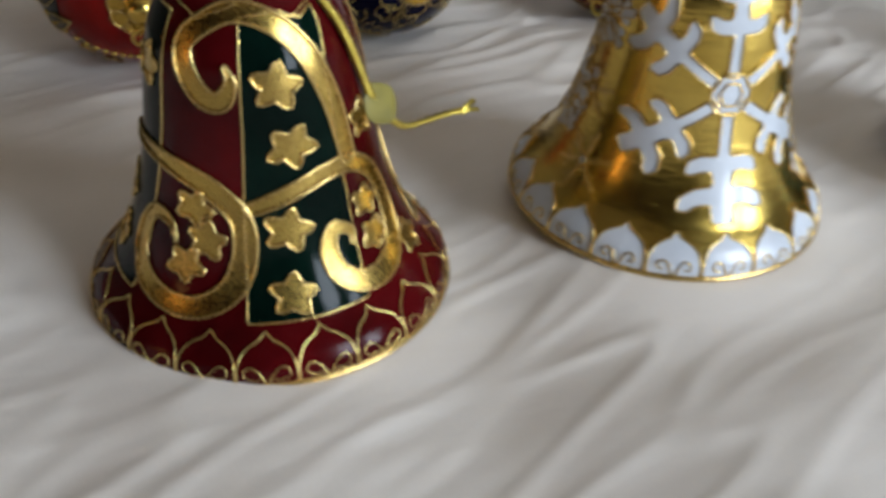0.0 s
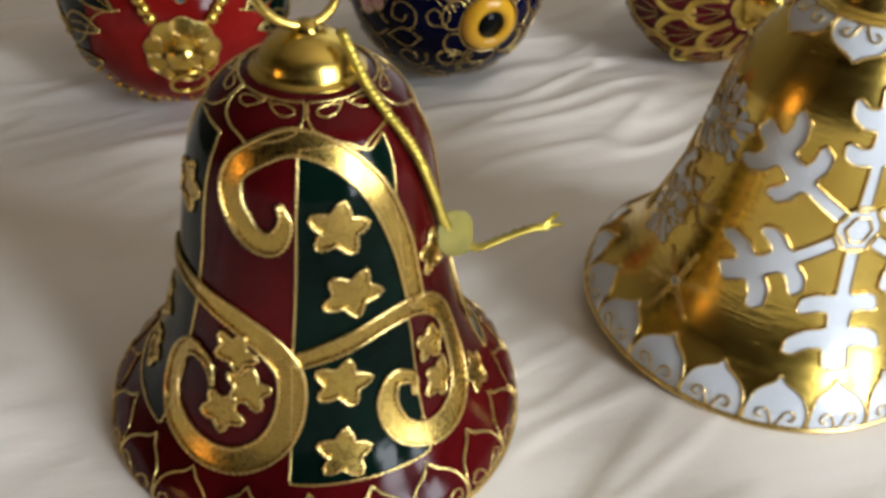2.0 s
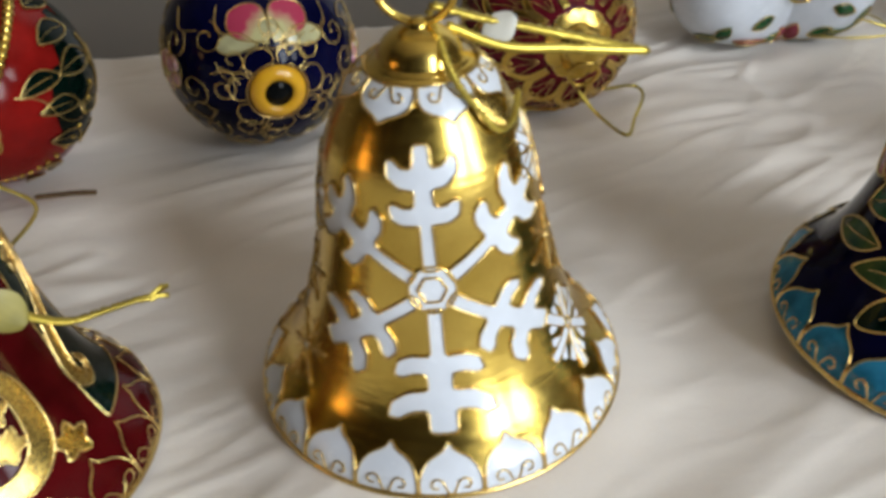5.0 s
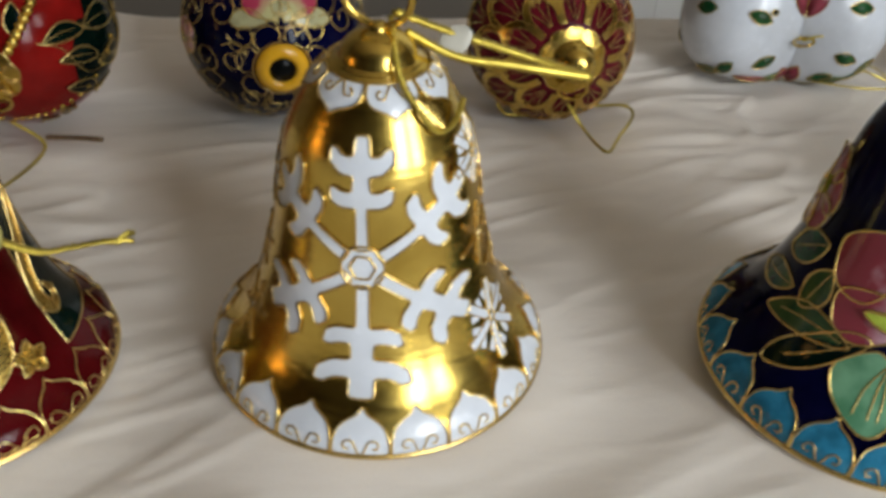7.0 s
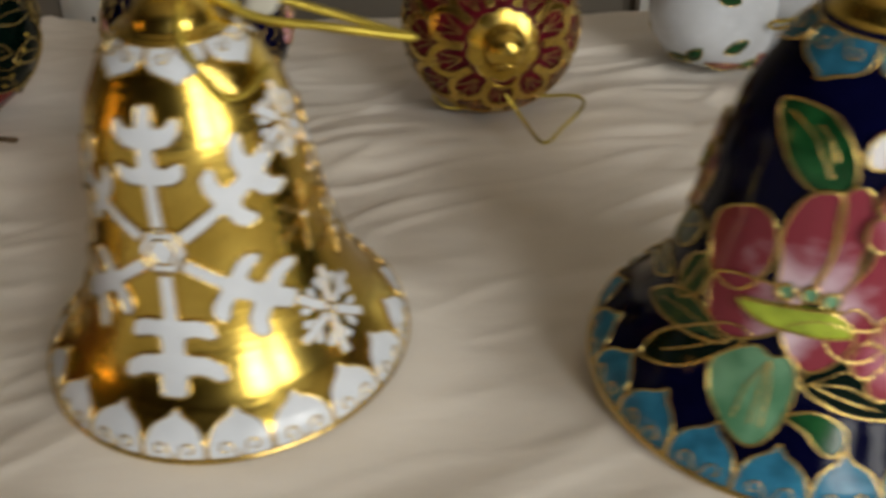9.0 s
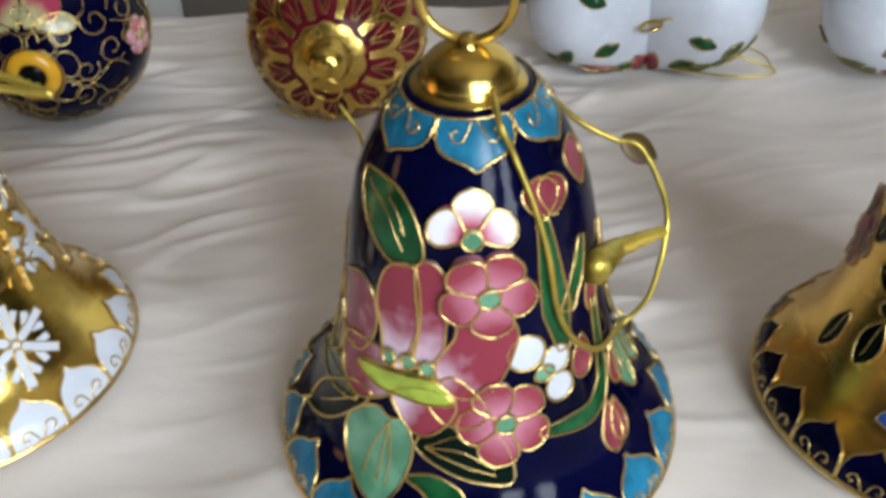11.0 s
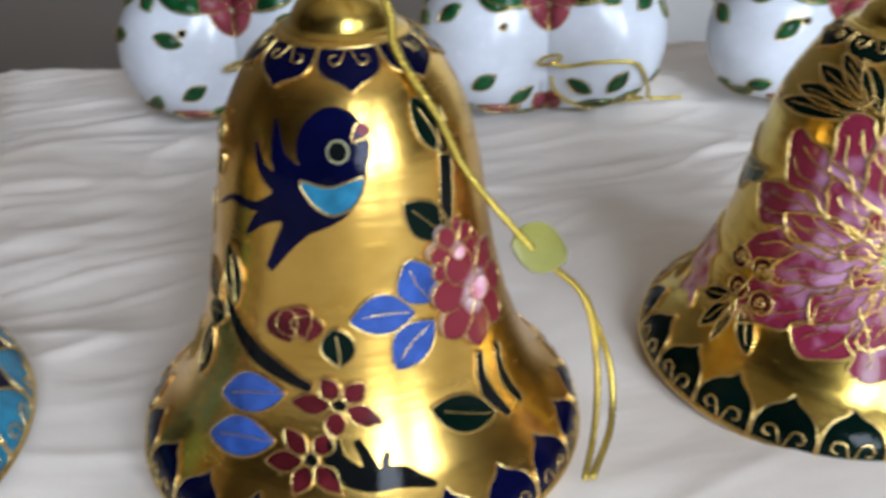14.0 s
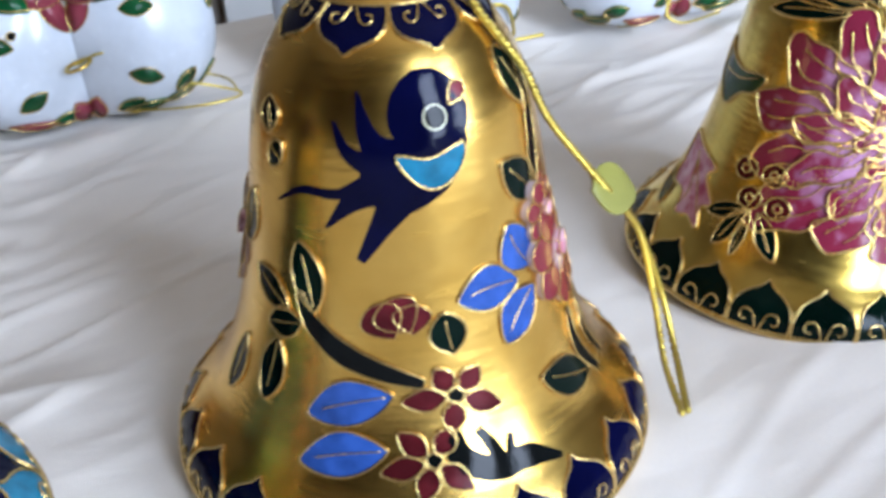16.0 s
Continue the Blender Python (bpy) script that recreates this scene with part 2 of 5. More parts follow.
def bedside_lamp():
    e = new("nightstand")
    e.matrix_world = ROOM @ pose(-1.46, -0.16, 0)
    tagged(e, "plain brown wooden nightstand beside the bed", "nightstand")
    wood = mat("brown_wood", (0.13, 0.075, 0.04), 0.45, vary=0.25, grain=90, blotch=9, bump=0.1)
    for n, s in (("top", (-0.22, -0.20, -0.10, 0.22, 0.20, -0.075)), ("body", (-0.20, -0.18, -0.50, 0.20, 0.18, -0.101)), ("drawer", (0.201, -0.16, -0.28, 0.216, 0.16, -0.13)),
                 ("leg", (-0.19, -0.17, -0.58, -0.15, -0.13, -0.501)), ("leg", (0.15, -0.17, -0.58, 0.19, -0.13, -0.501)), ("leg", (-0.19, 0.13, -0.58, -0.15, 0.17, -0.501)), ("leg", (0.15, 0.13, -0.58, 0.19, 0.17, -0.501))):
        bm = bmesh.new()
        box(bm, *s)
        part(n, bm, wood, e, smooth=False)
    e = new("table_lamp")
    e.matrix_world = ROOM @ pose(-1.46, -0.16, -0.075)
    tagged(e, "small lit table lamp with a warm cloth shade", "lamp")
    bm = bmesh.new()
    lathe(bm, [(0.0, 0.0), (0.06, 0.0), (0.06, 0.012), (0.02, 0.03), (0.012, 0.10), (0.012, 0.16), (0.0, 0.16)], 24)
    part("base", bm, wood, e)
    glow = bpy.data.materials.new("lit_lampshade")
    glow.use_nodes = True
    bs = glow.node_tree.nodes["Principled BSDF"]
    bs.inputs["Base Color"].default_value = (0.8, 0.6, 0.35, 1)
    bs.inputs["Emission Color"].default_value = (1.0, 0.50, 0.14, 1)
    bs.inputs["Emission Strength"].default_value = 5.0
    bm = bmesh.new()
    lathe(bm, [(0.10, 0.14), (0.075, 0.30), (0.073, 0.30), (0.098, 0.14)], 32, True)
    part("shade", bm, glow, e, "warm glowing cloth shade")


bedside_lamp()


def window_wall():
    x0, x1, z0, z1 = 0.38, 1.52, 0.02, 1.22
    bm = bmesh.new()
    for s in ((-2.6, -1.8, -0.58, x0, -1.62, 1.9), (x1, -1.8, -0.58, 2.6, -1.62, 1.9), (x0, -1.8, -0.58, x1, -1.62, z0), (x0, -1.8, z1, x1, -1.62, 1.9)):
        box(bm, *s)
    # wall behind the camera, coloured dark so the bells mirror less light
    ob = new("wall_window", mesh_of("wall_window", bm, WALL_DIMMED, False))
    ob.matrix_world = ROOM
    tagged(ob, "unseen wall with one window opening, darkened to dim reflections", "wall", kind="structure")
    win = new("window_1")
    win.matrix_world = ROOM
    tagged(win, "white framed window with two lights", "window", kind="structure")
    for n, s in (("frame", (x0, -1.72, z0, x0 + 0.05, -1.66, z1)), ("frame", (x1 - 0.05, -1.72, z0, x1, -1.66, z1)), ("frame", (x0 + 0.05, -1.72, z0, x1 - 0.05, -1.66, z0 + 0.05)),
                 ("frame", (x0 + 0.05, -1.72, z1 - 0.05, x1 - 0.05, -1.66, z1)), ("mullion", (0.78, -1.715, z0 + 0.05, 1.12, -1.665, z1 - 0.05))):
        bm = bmesh.new()
        box(bm, *s)
        part(n, bm, TRIM, win, smooth=False)


window_wall()

# ---- the bed and its sheet ----
def bed():
    e = new("bed")
    e.matrix_world = ROOM
    tagged(e, "bed with a white mattress under a cotton sheet", "bed")
    bm = bmesh.new()
    box(bm, -1.0, -1.15, -0.25, 1.0, BACK - 0.008, -0.010)
    bmesh.ops.bevel(bm, geom=bm.edges[:], offset=0.012, segments=2, affect="EDGES")
    part("mattress", bm, COTTON, e)
    bm = bmesh.new()
    box(bm, -0.98, -1.13, -0.50, 0.98, BACK - 0.03, -0.252)
    part("base", bm, FLOOR, e, smooth=False)
    for x in (-0.93, 0.88):
        for y in (-1.08, BACK - 0.10):
            bm = bmesh.new()
            box(bm, x, y, -0.58, x + 0.05, y + 0.05, -0.502)
            part("leg", bm, FLOOR, e, smooth=False)


INV = ROOM.inverted()


# where something stands: place, height of its foot, radius kept flat
STANDS = [(INV @ Vector((x, y, 0)), z, r) for x, y, z, r in (
    (-0.0866, -0.0184, -0.0008, 0.040), (0.0, 0.0, 0.0046, 0.040), (0.1049, 0.0108, 0.0038, 0.042), (0.1910, 0.0406, -0.0008, 0.042), (0.2697, 0.0739, -0.0026, 0.040),
    (-0.1207, 0.0952, -0.0014, 0.014), (-0.051, 0.117, -0.0014, 0.014), (0.0323, 0.1336, -0.0014, 0.014), (0.1140, 0.1940, -0.0012, 0.026), (0.2035, 0.2065, -0.0012, 0.026), (0.2850, 0.2215, -0.0012, 0.026))]


def fold(x, y):
    """Height of the sheet's soft folds at a place in the room's axes."""
    near = min(1.0, max(0.34, 0.58 + (y + 0.01) / 0.12))
    patch = 0.22 + 0.98 * min(1.0, max(0.0, 0.5 + 1.6 * noise.noise(Vector((x * 11, y * 13, 17.0)))))
    # long soft rolls, then finer ones
    h = 0.0009 * noise.noise(Vector((x * 9.0, y * 42 - x * 10, 0.0)))
    h += 0.00045 * noise.noise(Vector((x * 20, y * 85 - x * 20, 4.0)))
    # pinched creases with a sharp crest
    n = noise.noise(Vector((x * 19, y * 72 - x * 24, 7.0)))
    h += 0.0013 * max(0.0, 1 - math.sqrt(n * n + 0.0006) * 4.6) ** 2
    n = noise.noise(Vector((x * 5 + 2, y * 26 - x * 6, 9.0)))
    h += 0.0019 * max(0.0, 1 - math.sqrt(n * n + 0.0012) * 3.0) ** 2
    h += 0.0005 * noise.noise(Vector((x * 60, y * 150 - x * 30, 11.0)))
    h *= near * patch
    # wide hollows and swells of the soft bed, and a few loose folds in front
    h += 0.0040 * noise.noise(Vector((x * 8, y * 11, 2.0))) + 0.0022 * noise.noise(Vector((x * 24, y * 30, 5.0))) - 0.0032
    front = min(1.0, max(0.0, (0.02 - y) / 0.08))
    n = noise.noise(Vector((x * 9 + 5, y * 16 - x * 5, 13.0)))
    h += 0.0024 * front * max(0.0, 1 - math.sqrt(n * n + 0.006) * 2.8) ** 2
    for p, z, r in STANDS:
        d2 = ((x - p.x) ** 2 + (y - p.y) ** 2) / (r * r)
        if d2 < 4:
            w = math.exp(-d2 * d2)
            h = h * (1 - w) + w * (z + 0.12 * h)
    return h


def sheet():
    xs = [-1.0 + 0.02 * i for i in range(34)] + [-0.32 + 0.002 * i for i in range(455)] + [0.6 + 0.02 * i for i in range(21)]
    ys = [-1.15 + 0.03 * i for i in range(33)] + [-0.16 + 0.0013 * i for i in range(int((BACK + 0.16) / 0.0013))]
    bm = bmesh.new()
    rows = []
    for y in ys:
        rows.append([bm.verts.new((x, y, fold(x, y))) for x in xs])
    edge = ys[-1]
    for k in range(1, 8):
        a = k / 6 * math.pi / 2
        if k < 7:
            rows.append([bm.verts.new((x, edge + 0.010 * math.sin(a), fold(x, edge) * math.cos(a) - 0.010 * (1 - math.cos(a)))) for x in xs])
        else:
            rows.append([bm.verts.new((x, edge + 0.011 + 0.004 * noise.noise(Vector((x * 12, 0, 0))), -0.22)) for x in xs])
    for a, b in zip(rows, rows[1:]):
        for i in range(len(xs) - 1):
            bm.faces.new((a[i], a[i + 1], b[i + 1], b[i]))
    ob = new("bed_sheet", mesh_of("bed_sheet", bm, COTTON))
    ob.matrix_world = ROOM
    tagged(ob, "rumpled off-white cotton sheet with soft folds over the bed", "bed sheet")


bed()
sheet()


# ---- turned ornaments and the enamel laid on them ----


RELIEF = 0.36             # how far the enamel stands above its ground


class Turned:
    """A surface of revolution on which motifs are laid: angle in degrees (0 faces -y, to the right is positive) and height in rim radii."""

    gauge_scale = 1.0      # wire gauge factor
    thin = 1.0

    def turn(self, profile, step=10):
        line = smooth_line([(r, z, 0) for r, z in profile], step=step)
        self.z = np.array([p.y for p in line]) * U
        self.r = np.maximum(np.array([p.x for p in line]) * U, 1e-5)
        self.s = np.concatenate([[0], np.cumsum(np.hypot(np.diff(self.z), np.diff(self.r)))])
        self.e = None

    def rad(self, z):
        return float(np.interp(z * U, self.z, self.r))

    def flat(self, p, rref):
        return Vector((radians(p[0]) * rref, float(np.interp(p[1] * U, self.z, self.s))))

    def place(self, q, rref, d=0.0):
        a = q[0] / rref
        s = min(max(q[1], 0.0), self.s[-1])
        r, z = float(np.interp(s, self.s, self.r)), float(np.interp(s, self.s, self.z))
        h = 0.0006
        s0, s1 = max(0.0, s - h), min(self.s[-1], s + h)
        tr = float(np.interp(s1, self.s, self.r) - np.interp(s0, self.s, self.r))
        tz = float(np.interp(s1, self.s, self.z) - np.interp(s0, self.s, self.z))
        n = math.hypot(tr, tz) or 1.0
        r, z = r + d * tz / n, z - d * tr / n
        return Vector((r * math.sin(a), -r * math.cos(a), z))

    def out(self, deg, z, d=1.0):
        """A place beside the surface in the world, in millimetres."""
        r = self.rad(z)
        return tuple((self.m @ self.place(self.flat((deg, z), r), r, d / 1000)) * 1000)

    def patch(self, name, outline, rref, material, lift=0.0003, label="", wire=WIRE, axis=None, gauge=0.00025, smooth=True):
        """One enamel cell inside a closed outline, with a gold wire round it."""
        lift *= RELIEF
        line = resample(outline, 0.0008, True)
        bm = bmesh.new()
        vs = [bm.verts.new((p.x, p.y, 0)) for p in line]
        es = [bm.edges.new((vs[i], vs[(i + 1) % len(vs)])) for i in range(len(vs))]
        bmesh.ops.triangle_fill(bm, edges=es, use_beauty=True, use_dissolve=False)
        for _ in range(4):
            long_ones = [e for e in bm.edges if e.calc_length() > 0.0019]
            if not long_ones:
                break
            bmesh.ops.subdivide_edges(bm, edges=long_ones, cuts=1)
            bmesh.ops.triangulate(bm, faces=[f for f in bm.faces if len(f.verts) > 3])
        uv = bm.loops.layers.uv.new("along")
        a, b = axis or (line[0], line[len(line) // 2])
        ax = Vector(b[:2]) - Vector(a[:2])
        for f in bm.faces:
            for lp in f.loops:
                d = Vector(lp.vert.co[:2]) - Vector(a[:2])
                lp[uv].uv = (d.cross(ax) / ax.length_squared, d.dot(ax) / ax.length_squared)
        rim = [e for e in bm.edges if e.is_boundary]
        edge = {v for e in rim for v in e.verts}
        for v in bm.verts:
            v.co = self.place(v.co, rref, lift if v in edge else lift * 1.08)
        low, high = {}, {}
        for v in edge:
            high[v] = bm.verts.new(v.co)
            low[v] = bm.verts.new(v.co - (v.co - Vector((0, 0, v.co.z))).normalized() * (lift + 0.0003))
        for e in rim:
            p, q = e.verts
            bm.faces.new((high[p], high[q], low[q], low[p]))
        top_faces = [f for f in bm.faces if len(f.verts) == 3]
        bmesh.ops.recalc_face_normals(bm, faces=bm.faces[:])
        out = sum((f.normal.dot(f.calc_center_median() * Vector((1, 1, 0))) for f in bm.faces if len(f.verts) == 3), 0.0)
        if out < 0:
            bmesh.ops.reverse_faces(bm, faces=top_faces)
        ob = part(name, bm, material, self.e, label)
        if wire:
            self.wire(line, rref, lift, wire, gauge, ob, True)
        return ob

    def wire(self, line, rref, lift=0.0002, material=WIRE, gauge=0.00022, parent=None, closed=False, name="cloison_wire"):
        gauge *= self.thin * self.gauge_scale
        bm = bmesh.new()
        pts = [self.place(p, rref, lift + gauge * 0.5) for p in resample(line, 0.00042, closed)]
        tube(bm, pts, gauge, 5, closed, bead=0.38)
        return part(name, bm, material, parent or self.e)

    def curve(self, ctrl, lift=0.0002, gauge=0.00022, closed=False, rref=None, name="cloison_wire", parent=None):
        rref = rref or self.rad(sum(p[1] for p in ctrl) / len(ctrl))
        return self.wire(smooth_line([(*self.flat(p, rref), 0) for p in ctrl], closed), rref, lift, WIRE, gauge, parent, closed, name)

    def stroke(self, name, ctrl, widths, material, lift=0.0005, label="", wire=True, rref=None, gauge=0.00022):
        """A band of changing width (half widths in rim radii) along a few control points."""
        lift *= RELIEF
        rref = rref or self.rad(sum(p[1] for p in ctrl) / len(ctrl))
        mid = resample(smooth_line([(*self.flat(p, rref), 0) for p in ctrl], step=10), 0.0006)
        n = len(mid)
        left, right, rows = [], [], []
        bm = bmesh.new()
        uv = bm.loops.layers.uv.new("along")
        for i, p in enumerate(mid):
            t = (mid[min(n - 1, i + 1)] - mid[max(0, i - 1)]).normalized()
            side = Vector((t.y, -t.x, 0))
            w = float(np.interp(i / (n - 1), np.linspace(0, 1, len(widths)), widths)) * U
            l, r = p - side * w, p + side * w
            left.append(l), right.append(r)
            rows.append([bm.verts.new(self.place(q, rref, d)) for q, d in ((l, -0.0003), (l, lift), (l, lift), (p, lift * 1.08), (r, lift), (r, lift), (r, -0.0003))])
        for i in range(n - 1):
            for k in (0, 2, 3, 5):
                f = bm.faces.new((rows[i][k], rows[i][k + 1], rows[i + 1][k + 1], rows[i + 1][k]))
                for lp, (j, m) in zip(f.loops, ((i, k), (i, k + 1), (i + 1, k + 1), (i + 1, k))):
                    lp[uv].uv = (m / 6, j / (n - 1))
        bm.normal_update()
        c0 = Vector((0, 0, rows[n // 2][3].co.z))
        mid_face = next(f for f in rows[n // 2][3].link_faces)
        if mid_face.normal.dot(mid_face.calc_center_median() - c0) < 0:
            bmesh.ops.reverse_faces(bm, faces=bm.faces[:])
        ob = part(name, bm, material, self.e, label)
        if wire:
            self.wire(left + right[::-1], rref, lift, WIRE, gauge, ob, True)
        return ob

    def cell(self, name, ctrl, material, lift=0.0003, label="", foot=None, tip=None, gauge=0.00025):
        """A rounded enamel cell through a few corner points."""
        rref = self.rad(sum(p[1] for p in ctrl) / len(ctrl))
        line = smooth_line([(*self.flat(p, rref), 0) for p in ctrl], True, 6)
        axis = (self.flat(foot, rref), self.flat(tip, rref)) if foot else None
        return self.patch(name, line, rref, material, lift, label, axis=axis, gauge=gauge)

    def vein(self, ctrl, parent, lift=0.0003, gauge=0.00016):
        rref = self.rad(sum(p[1] for p in ctrl) / len(ctrl))
        return self.wire(smooth_line([(*self.flat(p, rref), 0) for p in ctrl]), rref, lift * 1.2 * RELIEF, WIRE, gauge, parent)

    def leaf(self, p0, p1, w, material, name="leaf", bend=0.0, vein=True, lift=0.0003, blunt=0.8, skew=1.0, label="", edge=WIRE):
        rref = self.rad((p0[1] + p1[1]) / 2)
        a, b = self.flat(p0, rref), self.flat(p1, rref)
        d = b - a
        side = Vector((d.y, -d.x)).normalized()
        ctr = lambda t: a + d * t + side * (bend * d.length * math.sin(math.pi * t))
        hw = lambda t: w * U * max(0.0, math.sin(math.pi * t ** skew)) ** blunt
        n = 14
        right = [ctr(i / n) + side * hw(i / n) for i in range(n + 1)]
        left = [ctr(i / n) - side * hw(i / n) for i in range(n - 1, 0, -1)]
        ob = self.patch(name, [(*q, 0) for q in right + left], rref, material, lift, label, edge, axis=(a, b))
        if vein:
            self.wire([(*ctr(t), 0) for t in np.linspace(0.08, 0.8, 7)], rref, lift * 1.2 * RELIEF, WIRE, 0.00014, ob)
        return ob

    def petal(self, p0, p1, w, material, name="petal", lift=0.0003, bend=0.0, label="", edge=WIRE):
        return self.leaf(p0, p1, w, material, name, bend, False, lift, 0.62, 1.45, label, edge)

    def disc(self, c, rx, ry, material, name="dot", lift=0.0004, wire=WIRE, n=20, rot=0.0, label="", wave=0.0, lobes=0):
        rref = self.rad(c[1])
        o = self.flat(c, rref)
        pts = []
        for i in range(n):
            t = 2 * math.pi * i / n
            k = 1 + wave * math.cos(lobes * t)
            x, y = rx * U * k * math.cos(t), ry * U * k * math.sin(t)
            pts.append((o.x + x * math.cos(rot) - y * math.sin(rot), o.y + x * math.sin(rot) + y * math.cos(rot), 0))
        return self.patch(name, pts, rref, material, lift, label, wire)

    def star(self, c, size, rot=0.0, material=None):
        rref = self.rad(c[1])
        o = self.flat(c, rref)
        pts = []
        for i in range(40):
            t = 2 * math.pi * i / 40
            k = 0.93 * size * U * (0.54 + 0.50 * abs(1 - (i % 8) / 4.0) + 0.04 * math.cos(2 * t + rot * 9))
            pts.append((o.x + 1.08 * k * math.sin(t + rot), o.y + k * math.cos(t + rot), 0))
        return self.patch("star", pts, rref, material or GOLD_DULL, 0.0005, "gold five-pointed star", gauge=0.0004)

    def blossom(self, c, size, n, rot, material, heart, name="petal", w=0.42, squash=1.0, core=0.22, fine=1.0, base=0.0004, only=None):
        rref = self.rad(c[1])
        self.thin = fine
        for k in only or range(n):
            t = rot + 2 * math.pi * k / n
            tip = (c[0] + math.degrees(size * U * math.sin(t) / rref), c[1] + size * squash * math.cos(t))
            self.petal((c[0] + math.degrees(0.1 * size * U * math.sin(t) / rref), c[1] + 0.1 * size * math.cos(t)), tip, size * w, material, name, base + 0.00035 * k)
        self.disc(c, size * core, size * core, heart, "flower_centre", base + 0.0002 + 0.0004 * n)
        self.thin = 1.0

    def scallops(self, n, phase, z0, z1, material, flip=False, name="scallop", loops=0.26, fill=0.96, span=360.0, bow=False):
        """A row of pointed petals with two wire curls in each."""
        rref = self.rad(z0 if not flip else (z0 + z1) / 2)
        step = 360.0 / n
        half = ((-fill, 0.0), (-1.0 * fill, 0.30), (-0.86 * fill, 0.56), (-0.55, 0.72), (-0.22, 0.83), (0.0, 1.0))
        for k in range(n):
            c = phase + k * step
            if span < 360 and abs((c + 180) % 360 - 180) > span / 2:
                continue
            base = self.flat((c, z0), rref)
            tip = self.flat((c, z1), rref)
            hx, hy = radians(step / 2) * rref, tip.y - base.y
            pts = [(base.x + x * hx, base.y + y * hy, 0) for x, y in half]
            pts += [(base.x - x * hx, base.y + y * hy, 0) for x, y in half[-2::-1]]
            outline = smooth_line(pts[:6], step=4)[:-1] + smooth_line(pts[5:], step=4)
            ob = self.patch(name, outline, rref, material, 0.0003, axis=(base, tip))
            for sgn in (-1, 1):
                curl = []
                for i in range(14):
                    t = i / 13
                    a = 5.2 * t
                    rr = (1 - 0.62 * t) * loops
                    curl.append((base.x + sgn * hx * (0.44 + 0.95 * rr * -math.cos(a)), base.y + abs(hx) * (1 if hy > 0 else -1) * (0.36 + 0.95 * rr * math.sin(a)), 0))
                if bow:
                    up_ = abs(hx) * (1 if hy > 0 else -1)
                    curl = [(base.x + sgn * hx * u, base.y + up_ * v * loops / 0.26, 0) for u, v in ((0.16, 0.20), (0.42, 0.14), (0.70, 0.26), (0.74, 0.46), (0.54, 0.58), (0.32, 0.48), (0.14, 0.26), (0.04, 0.10))]
                curl.insert(0, (base.x + sgn * hx * 0.06, base.y + hy * 0.02, 0))
                self.wire(smooth_line(curl, step=3), rref, 0.00016, WIRE, 0.00018, ob)


TAILS = {"a": ((0.41, 1.69), (0.33, 1.775), (0.235, 1.83)), "b": ((0.41, 1.70), (0.335, 1.82), (0.24, 1.90)),
         "c": ((0.415, 1.70), (0.345, 1.83), (0.25, 1.95)), "d": ((0.41, 1.69), (0.33, 1.79), (0.24, 1.86))}
FLARE = ((1.0, 0.0), (0.972, 0.12), (0.81, 0.30), (0.694, 0.55), (0.601, 0.90), (0.539, 1.30), (0.492, 1.52))


class Bell(Turned):
    def __init__(self, name, label, x, y, z, lean_x, lean_y, scale, base, tail, ring_lean, ring_turn):
        self.turn(FLARE + TAILS[tail])
        e = self.e = new(name)
        ax = Vector((lean_y, -lean_x, 1)).normalized()
        vx = (Vector((1, 0, 0)) - ax * ax.x).normalized()
        m = Matrix((vx, ax.cross(vx), ax)).transposed().to_4x4()
        m.translation = (x, y, z)
        self.m = m @ Matrix.Scale(scale, 4)
        e.matrix_world = self.m
        tagged(e, label, "bell", group="ornament bells on the sheet")
        top = self.z[-1]
        bm = bmesh.new()
        outer = list(zip(self.r, self.z))
        inner = [(max(0.0, r - 0.0012), z) for r, z in outer if z < 1.7 * U]
        lathe(bm, [(0.001, top)] + outer[::-1] + [(self.r[0] - 0.0006, -0.0004)] + inner + [(0.0, 1.72 * U)], 128)
        bmesh.ops.recalc_face_normals(bm, faces=bm.faces[:])
        part("body", bm, base, e)
        cr = 0.0070
        bm = bmesh.new()
        c = [(0.0, top + 0.0055)] + [(cr * math.sin(a), top + 0.0055 * math.cos(a)) for a in np.linspace(0.15, 1.45, 10)]
        c += [(cr + 0.0002, top + 0.0004), (cr + 0.0010, top + 0.0001), (cr + 0.0011, top - 0.0004), (cr + 0.0004, top - 0.0009)]
        lathe(bm, c, 48)
        bmesh.ops.recalc_face_normals(bm, faces=bm.faces[:])
        part("cap", bm, GOLD, e, "domed polished gold cap")
        bm = bmesh.new()
        tube(bm, [Vector((self.r[0] * math.sin(a), -self.r[0] * math.cos(a), 0.0002)) for a in np.linspace(0, 2 * math.pi, 128, endpoint=False)], 0.00055, 6, True)
        part("rim", bm, WIRE, e, "thin gold rim")
        bm = bmesh.new()
        lathe(bm, [(0.0, top + 0.0066), (0.0013, top + 0.0064), (0.0017, top + 0.0056), (0.0022, top + 0.0048)], 16)
        bmesh.ops.recalc_face_normals(bm, faces=bm.faces[:])
        part("stud", bm, GOLD, e)
        bm = bmesh.new()
        m = pose(0, 0, top + 0.0058, ring_lean, 0, ring_turn)
        tube(bm, [m @ Vector((0.0062 * math.sin(a), 0, 0.0062 + 0.0062 * math.cos(a))) for a in np.linspace(0, 2 * math.pi, 48, endpoint=False)], 0.00068, 8, True)
        part("hanging_ring", bm, GOLD, e, "plain gold hanging ring")


